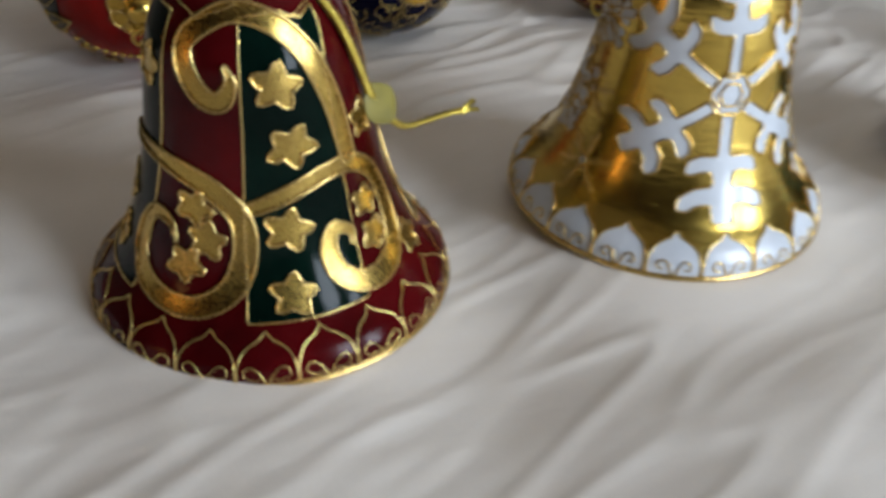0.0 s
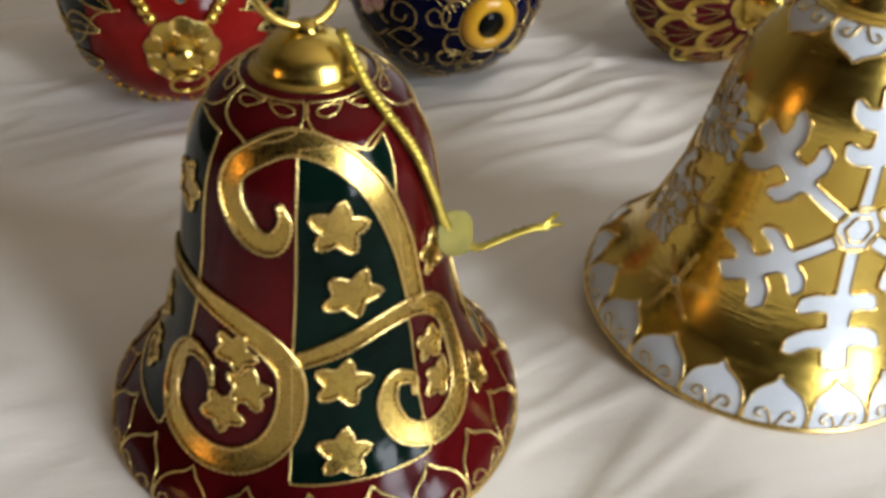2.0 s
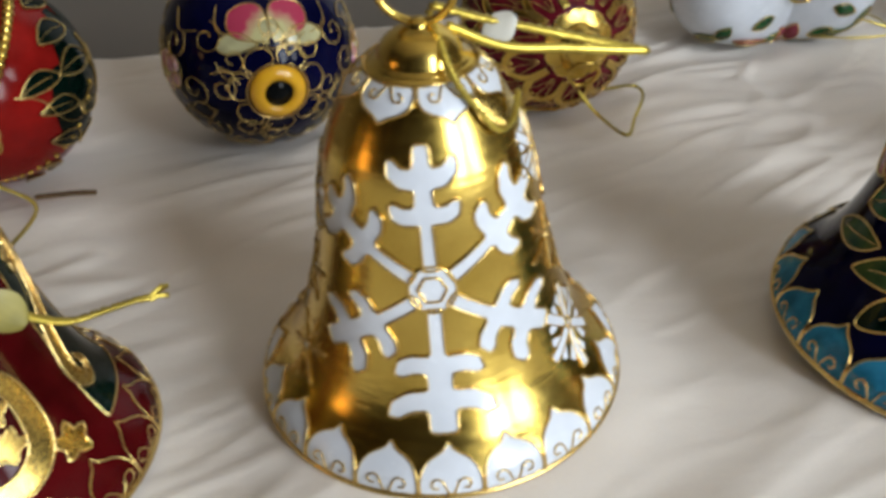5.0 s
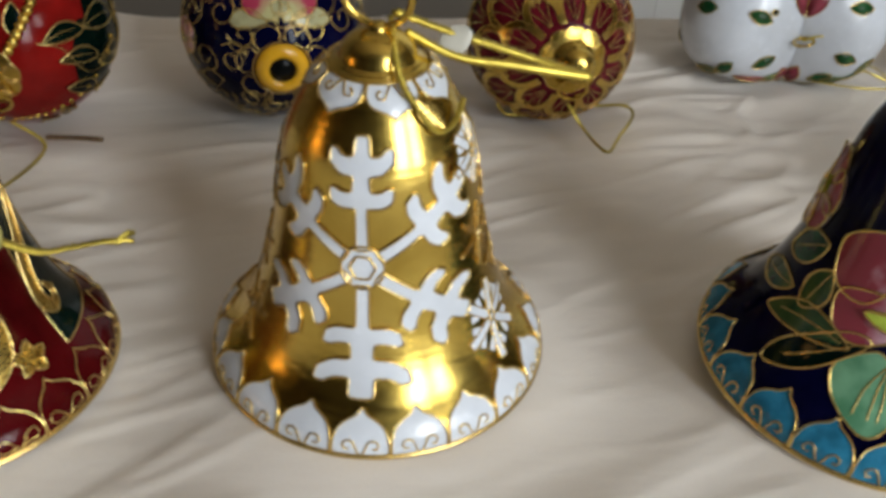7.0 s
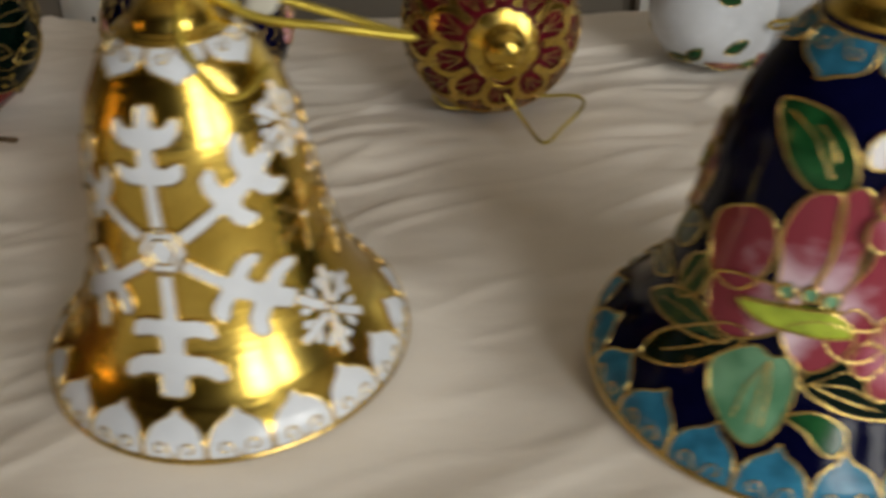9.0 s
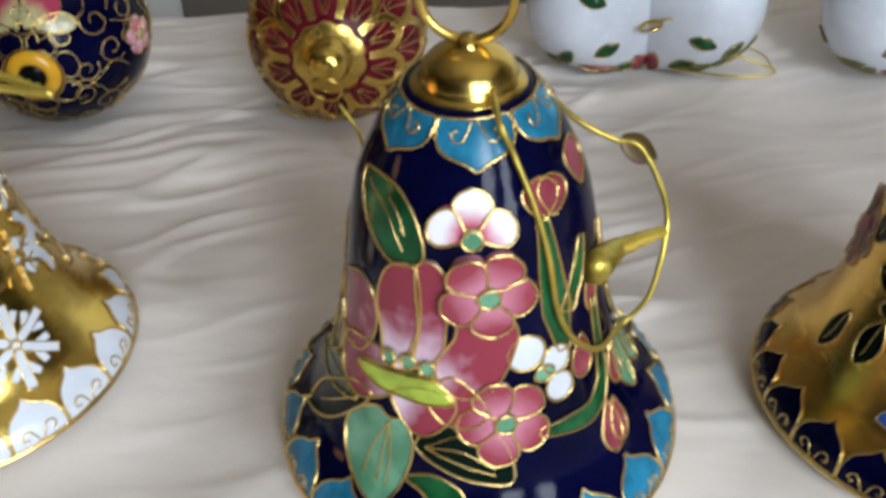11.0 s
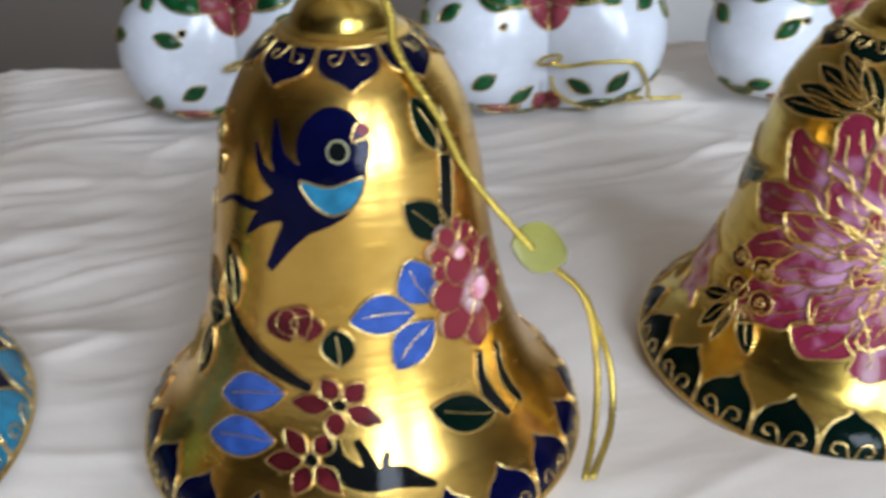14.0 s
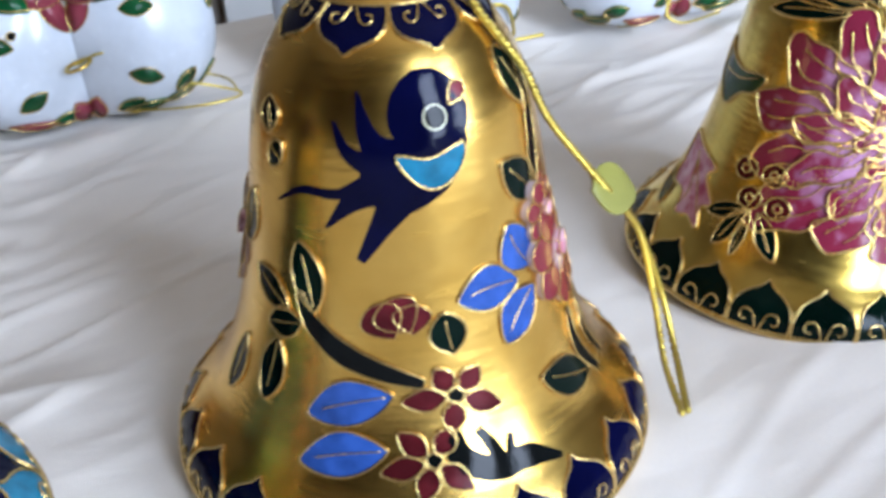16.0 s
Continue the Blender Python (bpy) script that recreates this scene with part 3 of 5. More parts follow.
def two_tone(name, outer, inner, at=(0.25, 0.75), streak=0.0):
    """Enamel that runs from one colour at a petal's foot to another at its tip."""
    m = mat(name, outer, 0.18, coat=0.08, vary=0.12, blotch=220, bump=0.15, spec=0.22)
    nt = m.node_tree
    n, ln = nt.nodes, nt.links
    uv = n.new("ShaderNodeUVMap")
    uv.uv_map = "along"
    sep = n.new("ShaderNodeSeparateXYZ")
    ns = n.new("ShaderNodeTexNoise")
    ns.inputs["Scale"].default_value = 260
    co = n.new("ShaderNodeTexCoord")
    ln.new(co.outputs["Object"], ns.inputs["Vector"])
    ln.new(uv.outputs["UV"], sep.inputs["Vector"])
    add = n.new("ShaderNodeMath")
    add.operation = "MULTIPLY_ADD"
    add.inputs[1].default_value, add.inputs[2].default_value = 0.5 + streak, -0.25 - streak / 2
    ln.new(ns.outputs["Fac"], add.inputs[0])
    tot = n.new("ShaderNodeMath")
    ln.new(sep.outputs["Y"], tot.inputs[0]), ln.new(add.outputs[0], tot.inputs[1])
    ramp = n.new("ShaderNodeValToRGB")
    ramp.color_ramp.elements[0].position, ramp.color_ramp.elements[1].position = at
    ramp.color_ramp.elements[0].color, ramp.color_ramp.elements[1].color = (*inner, 1), (*outer, 1)
    ln.new(tot.outputs[0], ramp.inputs["Fac"])
    ln.new(ramp.outputs["Color"], n["Principled BSDF"].inputs["Base Color"])
    return m


PEONY = two_tone("peony_enamel", (0.25, 0.035, 0.055), (0.72, 0.56, 0.66), (0.10, 0.56))
PINK_BLOSSOM = two_tone("pink_blossom_enamel", (0.27, 0.045, 0.065), (0.52, 0.20, 0.27), (0.15, 0.75))
PLUM = two_tone("plum_blossom_enamel", (0.80, 0.80, 0.84), (0.50, 0.10, 0.16), (0.18, 0.6))
MUM = two_tone("chrysanthemum_enamel", (0.20, 0.02, 0.045), (0.50, 0.26, 0.43), (0.2, 0.7), 0.9)
PEACH = two_tone("peach_enamel", (0.34, 0.035, 0.075), (0.42, 0.39, 0.19), (0.35, 0.65))

# ---- red and green bell ----
A = Bell("red_bell", "dark red and bottle green enamel bell with gold scrolls and stars", -0.0866, -0.0184, -0.0006, 0.048, -0.049, 1.009, RED, "a", -35, 25)
A.gauge_scale = 0.78
for pts in (((-6, 1.69), (-7, 1.18), (-9, 0.78), (-9, 0.27), (14, 0.27), (36, 0.27), (37, 0.33), (40, 0.78), (39, 1.42), (43, 1.62), (43, 1.70), (32, 1.66), (14, 1.70)),
            ((-53, 1.68), (-52, 1.18), (-56, 0.72), (-58, 0.27), (-80, 0.27), (-101, 0.27), (-99, 0.72), (-98, 1.18), (-98, 1.68), (-75, 1.69)),
            ((88, 1.66), (90, 1.06), (91, 0.79), (88, 0.27), (108, 0.27), (131, 0.27), (130, 0.80), (132, 1.66), (110, 1.67)),
            ((176, 1.66), (178, 0.8), (174, 0.27), (196, 0.27), (218, 0.27), (216, 0.8), (217, 1.66), (197, 1.67))):
    rr_ = 0.62 * U
    A.patch("panel", [(*A.flat(p, rr_), 0) for p in pts], rr_, GREEN, 0.00022, "glossy bottle green panel")
A.stroke("scroll", ((-14, 1.50), (-11, 1.42), (-17, 1.33), (-27, 1.36), (-37, 1.49), (-35, 1.61), (-12, 1.71), (12, 1.67), (29, 1.53), (40, 1.26), (45, 0.94)),
         (0.006, 0.043, 0.050, 0.050, 0.049, 0.047, 0.050, 0.050, 0.048, 0.044, 0.038), GOLD_DULL, 0.0006, "broad raised gold scroll", gauge=0.00043)
A.stroke("scroll", ((-8, 0.80), (11, 0.87), (31, 0.93), (48, 0.91), (61, 0.76), (62, 0.50), (54, 0.37), (41, 0.33), (29, 0.40), (25, 0.54), (29, 0.64), (37, 0.60), (36, 0.53)),
         (0.03, 0.038, 0.038, 0.04, 0.042, 0.048, 0.056, 0.06, 0.058, 0.05, 0.045, 0.035, 0.006), GOLD_DULL, 0.00055, "broad raised gold scroll", gauge=0.00043)
A.stroke("scroll", ((-92, 0.98), (-60, 0.99), (-30, 0.93), (-12, 0.79), (-9, 0.61), (-14, 0.43), (-26, 0.32), (-41, 0.31), (-56, 0.38), (-62, 0.54), (-55, 0.69), (-44, 0.68), (-40, 0.59)),
         (0.02, 0.028, 0.036, 0.048, 0.055, 0.056, 0.055, 0.053, 0.051, 0.050, 0.045, 0.032, 0.006), GOLD_DULL, 0.00055, "broad raised gold scroll", gauge=0.00043)
A.stroke("scroll", ((118, 1.45), (112, 1.06), (98, 0.79), (92, 0.55), (97, 0.44), (103, 0.50), (99, 0.58)), (0.01, 0.04, 0.05, 0.05, 0.045, 0.035, 0.006), GOLD_DULL, 0.0005, "broad raised gold scroll", gauge=0.00043)
for c, s, r in (((11.2, 1.395), 0.125, 0.2), ((15.3, 1.10), 0.125, 0.5), ((9.2, 0.69), 0.125, 0.3), ((8, 0.38), 0.125, 0.15), ((-32, 0.79), 0.105, 0.4), ((-25.3, 0.64), 0.11, 0.1),
                ((-34.5, 0.50), 0.11, 0.5), ((-68, 1.41), 0.115, 0.2), ((49, 0.70), 0.095, 0.3), ((49, 0.52), 0.1, 0.6), ((70, 0.35), 0.11, 0.2), ((60, 1.10), 0.11, 0.1),
                ((-88, 0.68), 0.115, 0.4), ((108, 1.2), 0.11, 0.0), ((-84, 0.42), 0.11, 0.2)):
    A.star(c, s, r)
A.scallops(20, -3, 0.025, 0.245, RED, bow=True)
A.scallops(6, 28, 1.81, 1.665, RED, True, "collar_petal", 0.15, bow=True)

# ---- snowflake bell ----
B = Bell("snowflake_bell", "polished gold bell with large and small white enamel snowflakes", 0.0, 0.0, 0.0052, 0.077, -0.019, 1.0, GOLD, "b", 8, -10)
B.gauge_scale = 1.0


def snow_arm(bell, c, angle, length, k=1.0):
    rref = bell.rad(c[1])
    o = bell.flat(c, rref)
    half = ((0.036, 0.10), (0.034, 0.335), (0.12, 0.335), (0.178, 0.365), (0.192, 0.437), (0.150, 0.447), (0.11, 0.425), (0.056, 0.425), (0.050, 0.505), (0.13, 0.515), (0.20, 0.57),
            (0.208, 0.642), (0.165, 0.652), (0.115, 0.612), (0.054, 0.607), (0.052, 0.695), (0.042, 0.715))
    pts = [Vector((x * k, y * length / 0.71)) for x, y in half]
    pts += [Vector((-p.x, p.y)) for p in pts[::-1]]
    ca, sa = math.cos(angle), math.sin(angle)
    line = [(o.x + U * (p.x * ca + p.y * sa), o.y + U * (-p.x * sa + p.y * ca), 0) for p in pts]
    return bell.patch("snowflake_arm", line, rref, WHITE, 0.00032, "white enamel snowflake arm")


for a_, l_ in ((-2, 0.71), (57, 0.76), (125, 0.68), (179, 0.76), (233, 0.66), (302, 0.74)):
    snow_arm(B, (1, 0.99), radians(a_), l_)
B.disc((1, 0.99), 0.115, 0.125, WHITE, "snowflake_hub", 0.0005, n=18)
B.disc((1, 0.99), 0.068, 0.075, WHITE, "snowflake_hub", 0.00065, n=6)
for a_, l_ in ((0, 0.66), (60, 0.66), (120, 0.62), (180, 0.66), (240, 0.62), (300, 0.66)):
    snow_arm(B, (150, 1.0), radians(a_), l_)
    snow_arm(B, (-135, 1.0), radians(a_), l_)


def small_flake(bell, c, size, material, w=0.016, n=6, lift=0.0005, label="small white snowflake"):
    rref = bell.rad(c[1])
    deg = lambda x: math.degrees(x * U / rref)
    for k in range(n):
        t = 2 * math.pi * k / n + 0.2
        d, q = (math.sin(t), math.cos(t)), (math.cos(t), -math.sin(t))
        at = lambda u, v: (c[0] + deg(size * (u * d[0] + v * q[0])), c[1] + size * 0.92 * (u * d[1] + v * q[1]))
        bell.stroke("flake_ray", (at(0.12, 0), at(0.5, 0.0), at(1.0, 0)), (w, w, w), material, lift, label, gauge=0.00014)
        for s in (-1, 1):
            bell.stroke("flake_ray", (at(0.45, 0), at(0.6, 0.15 * s), at(0.75, 0.28 * s)), (w * 0.8, w * 0.8, w * 0.7), material, lift * 0.9, label, wire=False)
    bell.disc(c, 0.03, 0.03, WHITE, "flake_centre", lift * 1.2, n=6)


for c, s in (((70, 0.46), 0.24), ((80, 1.46), 0.2), ((-88, 1.25), 0.24), ((-96, 0.62), 0.2)):
    small_flake(B, c, s, WHITE, 0.027)
for c, s in (((-66, 0.42), 0.2), ((-80, 0.80), 0.19), ((75, 0.97), 0.2), ((95, 0.8), 0.2)):
    small_flake(B, c, s, WIRE, 0.009, 6, 0.0004, "fine gold wire snowflake")
B.scallops(19, 3.2, 0.02, 0.245, WHITE)
B.scallops(7, -29, 1.88, 1.74, WHITE, True, "collar_petal", 0.22)

# ---- peony bell ----
C = Bell("peony_bell", "navy enamel bell with pink peonies and a turquoise scalloped rim", 0.1049, 0.0108, 0.0046, 0.095, 0.029, 1.062, NAVY, "c", 0, 5)
C.gauge_scale = 0.90
ob = C.cell("leaf", ((-55, 1.65), (-29, 1.675), (-12.5, 1.58), (-6.8, 1.43), (-18, 1.37), (-29, 1.39), (-45, 1.515)), LEAF)
C.vein(((-48, 1.63), (-30, 1.57), (-17, 1.43)), ob)
C.vein(((-30, 1.62), (-22, 1.57), (-17, 1.50)), ob)
HEART_C = (-12, 0.83)     # where the peony's petals meet
for k, pts in enumerate((
        ((-64, 1.06), (-46, 1.20), (-35, 1.18), (-30, 1.06), (-33, 0.90), (-42, 0.80), (-58, 0.84)),
        ((-52, 0.82), (-34, 0.90), (-20, 0.88), (-18, 0.74), (-27, 0.64), (-39, 0.59), (-50, 0.66)),
        ((-27, 1.02), (-30, 1.16), (-26, 1.315), (-17.4, 1.385), (-10.2, 1.37), (-7.5, 1.24), (-8.5, 1.05), (-14, 0.86), (-24, 0.86)),
        ((-10.2, 1.37), (-3.6, 1.425), (2.7, 1.375), (5.6, 1.26), (3.4, 1.13), (2, 1.00), (-7, 0.88), (-12, 0.95), (-8.5, 1.10)),
        ((6.5, 1.07), (9.2, 1.175), (18.5, 1.235), (28.2, 1.19), (32.7, 1.085), (29.4, 0.955), (23.4, 0.845), (15.6, 0.78), (3, 0.80), (-1, 0.93)),
        ((6, 0.88), (15.6, 0.79), (19.5, 0.70), (13.6, 0.635), (4.2, 0.64), (-2, 0.70), (-3, 0.80)),
        ((-18.5, 0.73), (-13.6, 0.62), (-6, 0.565), (1.4, 0.61), (7.5, 0.72), (3, 0.79), (-8, 0.80)))):
    far = max(pts, key=lambda p: math.hypot((p[0] - HEART_C[0]) / 55, p[1] - HEART_C[1]))
    ob = C.cell("petal", pts, PEONY, 0.0003 + 0.00022 * k, foot=HEART_C, tip=far)
C.cell("stamen", ((-38, 0.78), (-26, 0.82), (-13, 0.845), (-1.3, 0.85), (7.6, 0.76), (-2.8, 0.73), (-14.6, 0.73), (-27, 0.728)), LIME, 0.0022, "lime green stamen cluster")
for c in ((-21, 0.90), (-12, 0.915), (-4, 0.905)):
    C.disc(c, 0.035, 0.04, JADE, "stamen", 0.0021, n=12)
C.blossom((15, 1.53), 0.185, 5, 0.05, PLUM, JADE, w=0.43, only=(0, 1, 4))
C.blossom((21, 1.29), 0.195, 5, 0.55, PINK_BLOSSOM, JADE, w=0.43, base=0.0026)
C.blossom((25.4, 0.645), 0.21, 5, 0.9, PINK_BLOSSOM, JADE, w=0.43)
for c, w in (((36, 0.96), 0.085), ((49, 0.875), 0.07), ((49, 0.735), 0.07)):
    C.disc(c, w, w * 1.05, WHITE, "petal", 0.0005)
C.disc((43, 0.83), 0.05, 0.04, JADE, "petal", 0.0006)
for ctrl, w in ((((49, 1.56), (50, 1.30), (52, 1.08), (54, 0.90)), (0.03, 0.055, 0.07, 0.03)), (((71, 1.38), (66, 1.24), (57, 1.08)), (0.02, 0.045, 0.04)),
                (((76, 1.02), (74, 0.75), (71, 0.60), (62, 0.52), (50, 0.53), (38, 0.55)), (0.03, 0.03, 0.035, 0.05, 0.045, 0.02))):
    C.stroke("stem", ctrl, w, LEAF, 0.0004)
for p0, p1, w in (((50, 1.54), (53, 1.70), 0.09), ((56, 1.54), (62, 1.69), 0.08), ((75, 1.22), (74, 0.96), 0.05), ((64, 0.92), (61, 0.70), 0.065), ((70, 0.50), (66, 0.27), 0.07), ((74, 0.48), (71, 0.28), 0.06),
                  ((82, 1.56), (90, 1.74), 0.09), ((84, 0.72), (82, 0.48), 0.07), ((96, 1.3), (98, 1.05), 0.08)):
    C.petal(p0, p1, w, PINK, "bud")
ob = C.cell("leaf", ((-26, 0.61), (-38, 0.48), (-36, 0.35), (-26, 0.245), (-17, 0.212), (-10.8, 0.30), (-8.2, 0.48), (-12.5, 0.605), (-19, 0.585)), JADE, label="pale jade heart-shaped leaf")
for e_ in (-28, -19, -13):
    C.vein(((-19, 0.57), (0.5 * e_ - 10, 0.42), (0.6 * e_ - 8, 0.28)), ob)
ob = C.cell("leaf", ((-7.6, 0.51), (2, 0.63), (15.7, 0.64), (25, 0.535), (26.6, 0.37), (16.6, 0.37), (3.3, 0.42)), GREEN, 0.0004)
for a_ in (0.58, 0.51, 0.45):
    C.vein(((-4, 0.51), (9, a_), (21, 0.40 + 0.5 * (a_ - 0.45))), ob, 0.0004)
ob = C.cell("leaf", ((-9.7, 0.35), (-0.3, 0.39), (9.3, 0.337), (10, 0.264), (4.7, 0.23), (-3.3, 0.31)), LEAF)
ob = C.cell("leaf", ((-64, 0.26), (-62, 0.41), (-41, 0.63), (-29, 0.64), (-38, 0.48), (-50, 0.33)), GREEN)
C.vein(((-58, 0.34), (-46, 0.47), (-34, 0.60)), ob)
C.leaf((-36, 0.56), (-82, 0.44), 0.09, OLIVE, bend=0.1)
C.leaf((-60, 0.86), (-66, 0.58), 0.09, OLIVE)
C.leaf((-70, 0.95), (-98, 0.72), 0.10, LEAF)
C.leaf((-75, 0.62), (-110, 0.50), 0.08, OLIVE)
for p0, p1 in (((88, 0.72), (92, 0.34)), ((98, 0.66), (110, 0.30)), ((96, 0.92), (112, 0.66))):
    C.leaf(p0, p1, 0.09, JADE)
C.blossom((-105, 1.1), 0.26, 6, 0.2, PEONY, LIME, w=0.5)
C.scallops(19, 10, 0.02, 0.25, TURQ)
C.scallops(6, 19, 1.93, 1.76, TURQ, True, "collar_petal", 0.22)

# ---- bird bell ----
D = Bell("bird_bell", "gold bell with a blue enamel bird, branches and red flowers", 0.1910, 0.0406, -0.0004, 0.005, 0.033, 1.068, GOLD_WARM, "d", 0, 20)
D.gauge_scale = 0.70
rr_ = D.rad(1.4)
D.patch("bird_body", smooth_line([(*D.flat(p, rr_), 0) for p in ((-10, 1.46), (-2, 1.48), (8, 1.47), (22, 1.49), (23, 1.41), (16, 1.31), (8, 1.26), (-4, 1.22), (-14, 1.27), (-17, 1.36))], True, 5), rr_, NAVY, 0.0004, "navy blue bird body", None)
D.disc((10, 1.545), 0.135, 0.145, NAVY, "bird_head", 0.00055, None, label="round navy blue bird head")
D.petal((18, 1.56), (26, 1.62), 0.03, MAROON, "beak", 0.0006)
D.patch("belly", smooth_line([(*D.flat(p, rr_), 0) for p in ((-4, 1.425), (8, 1.405), (22, 1.44), (19, 1.35), (10, 1.30), (2, 1.335))], True, 5), rr_, TURQ, 0.0007, "turquoise bird belly")
D.disc((12, 1.53), 0.042, 0.044, CREAM, "eye_ring", 0.0009, None)
D.disc((12, 1.53), 0.035, 0.037, BLACK, "eye", 0.0011, None)
for ctrl, w in ((((-6, 1.42), (-13, 1.48), (-18, 1.62)), (0.06, 0.028, 0.004)), (((-8, 1.38), (-21, 1.43), (-27, 1.53)), (0.05, 0.024, 0.004)), (((-10, 1.34), (-26, 1.29), (-40, 1.285), (-52, 1.22)), (0.05, 0.018, 0.014, 0.004)),
                (((-8, 1.33), (-20, 1.27), (-30, 1.17)), (0.06, 0.034, 0.006)), (((-2, 1.30), (-10, 1.19), (-18, 1.06)), (0.07, 0.038, 0.016))):
    D.stroke("feather", ctrl, w, NAVY, 0.00045, wire=False)
for p0, p1, b in (((-9, 0.575), (-36, 0.47), 0.05), ((-11, 0.385), (-36, 0.31), 0.05), ((38, 0.88), (13, 0.88), 0.08), ((46, 0.90), (36, 1.10), -0.08), ((45, 0.83), (28, 0.67), 0.08)):
    D.leaf(p0, p1, 0.085, COBALT, bend=b)
for c, tips in (((9, 0.555), ((3, 0.665), (18, 0.64), (23, 0.475), (6.5, 0.42), (-8, 0.55))), ((0.8, 0.347), ((-9, 0.452), (-14, 0.312), (-3, 0.227), (10, 0.242), (7, 0.452)))):
    for t in tips:
        D.leaf((c[0] + 0.15 * (t[0] - c[0]), c[1] + 0.15 * (t[1] - c[1])), t, 0.045, ROSE, "petal", vein=False, lift=0.0004, blunt=1.1, skew=0.85)
    D.disc(c, 0.032, 0.032, BLACK, "flower_centre", 0.0006)
D.stroke("branch", ((-42, 0.90), (-36, 0.80), (-24, 0.71), (-10, 0.65), (0, 0.61)), (0.02, 0.04, 0.045, 0.035, 0.02), BLACK, 0.0004, gauge=0.00016)
D.stroke("branch", ((6, 0.42), (9, 0.33), (17, 0.28), (26, 0.28), (35, 0.235)), (0.04, 0.05, 0.045, 0.045, 0.012), BLACK, 0.0004, wire=False)
D.stroke("branch", ((14, 0.42), (17, 0.35), (19, 0.28)), (0.018, 0.025, 0.03), BLACK, 0.0004, wire=False)
D.stroke("branch", ((23, 0.37), (22, 0.32), (24, 0.27)), (0.012, 0.02, 0.03), BLACK, 0.0004, wire=False)
D.stroke("branch", ((64, 1.62), (61, 1.46), (57, 1.25), (55, 1.10)), (0.02, 0.035, 0.035, 0.02), BLACK, 0.0004, gauge=0.00016)
D.stroke("branch", ((62, 0.62), (60, 0.48), (66, 0.32)), (0.02, 0.035, 0.02), BLACK, 0.0004, gauge=0.00016)
D.stroke("branch", ((72, 0.60), (70, 0.46), (74, 0.32)), (0.02, 0.03, 0.02), BLACK, 0.0004, gauge=0.00016)
D.thin = 0.6
D.petal((-3, 0.80), (-10, 0.92), 0.085, ROSE, "bud", 0.0005)
D.petal((-8, 0.78), (-15, 0.90), 0.08, ROSE, "bud", 0.00045)
D.petal((-2, 0.79), (-2, 0.90), 0.07, ROSE, "bud", 0.0004)
D.thin = 1.0
for p0, p1, w in (((10, 0.70), (8, 0.86), 0.07), ((62, 1.45), (50, 1.68), 0.07), ((56, 1.14), (37, 1.32), 0.075), ((61, 0.36), (38, 0.49), 0.08), ((-35, 0.84), (-42, 1.10), 0.07), ((-46, 0.82), (-66, 0.92), 0.06),
                  ((-40, 0.79), (-56, 0.74), 0.06), ((-50, 0.70), (-53, 0.44), 0.07), ((-68, 0.62), (-72, 0.36), 0.06), ((-58, 1.44), (-62, 1.56), 0.06), ((-58, 1.40), (-50, 1.36), 0.06), ((-70, 1.2), (-78, 0.95), 0.07)):
    D.leaf(p0, p1, w, GREEN)
for c, s in (((66, 0.88), 0.24), ((58, 1.07), 0.14), ((-100, 0.9), 0.22)):
    D.blossom(c, s, 8, 0.2, two_tone("rose_petal", (0.17, 0.018, 0.028), (0.55, 0.42, 0.42), (0.10, 0.32)) if s == 0.24 else bpy.data.materials["rose_petal"], BLUSH, w=0.30, fine=0.6)
D.scallops(22, 4, 0.02, 0.225, NAVY)
D.scallops(8, 20, 1.84, 1.71, NAVY, True, "collar_petal", 0.24)

# ---- chrysanthemum bell ----
E = Bell("chrysanthemum_bell", "gold bell with a large pink chrysanthemum and green scalloped rim", 0.2697, 0.0739, -0.0023, 0.041, 0.077, 0.961, GOLD, "b", 0, 0)
E.gauge_scale = 0.90


def mum_petal(bell, c, t, r0, r1, w, lift):
    """A long ragged petal with a wavy edge and wavy ribs."""
    rref = bell.rad(c[1])
    o = bell.flat(c, rref)
    d, q = Vector((math.sin(t), math.cos(t))), Vector((math.cos(t), -math.sin(t)))
    n = 22
    wave = lambda u: 0.020 * math.sin(u * 11 + t * 3) * U
    hw = lambda u: w * U * (math.sin(math.pi * min(1.0, u ** 1.5)) ** 0.6 if 0 < u < 1 else 0.0) * (1 + 0.13 * math.sin(u * 19 + t * 5))
    at = lambda u, v: o + d * (r0 + (r1 - r0) * u) * U + q * (wave(u) + v)
    line = [at(i / n, hw(i / n)) for i in range(n + 1)] + [at(i / n, -hw(i / n)) for i in range(n - 1, 0, -1)]
    ob = bell.patch("petal", [(*p, 0) for p in line], rref, MUM, lift, axis=(at(0, 0), at(1, 0)), gauge=0.00028)
    for v in (-0.34, 0.34) if w > 0.12 else (0.0,):
        bell.wire([(*at(u, v * hw(u) * 1.1), 0) for u in np.linspace(0.2, 0.82, 14)], rref, lift * 1.2 * RELIEF, WIRE, 0.00018, ob)


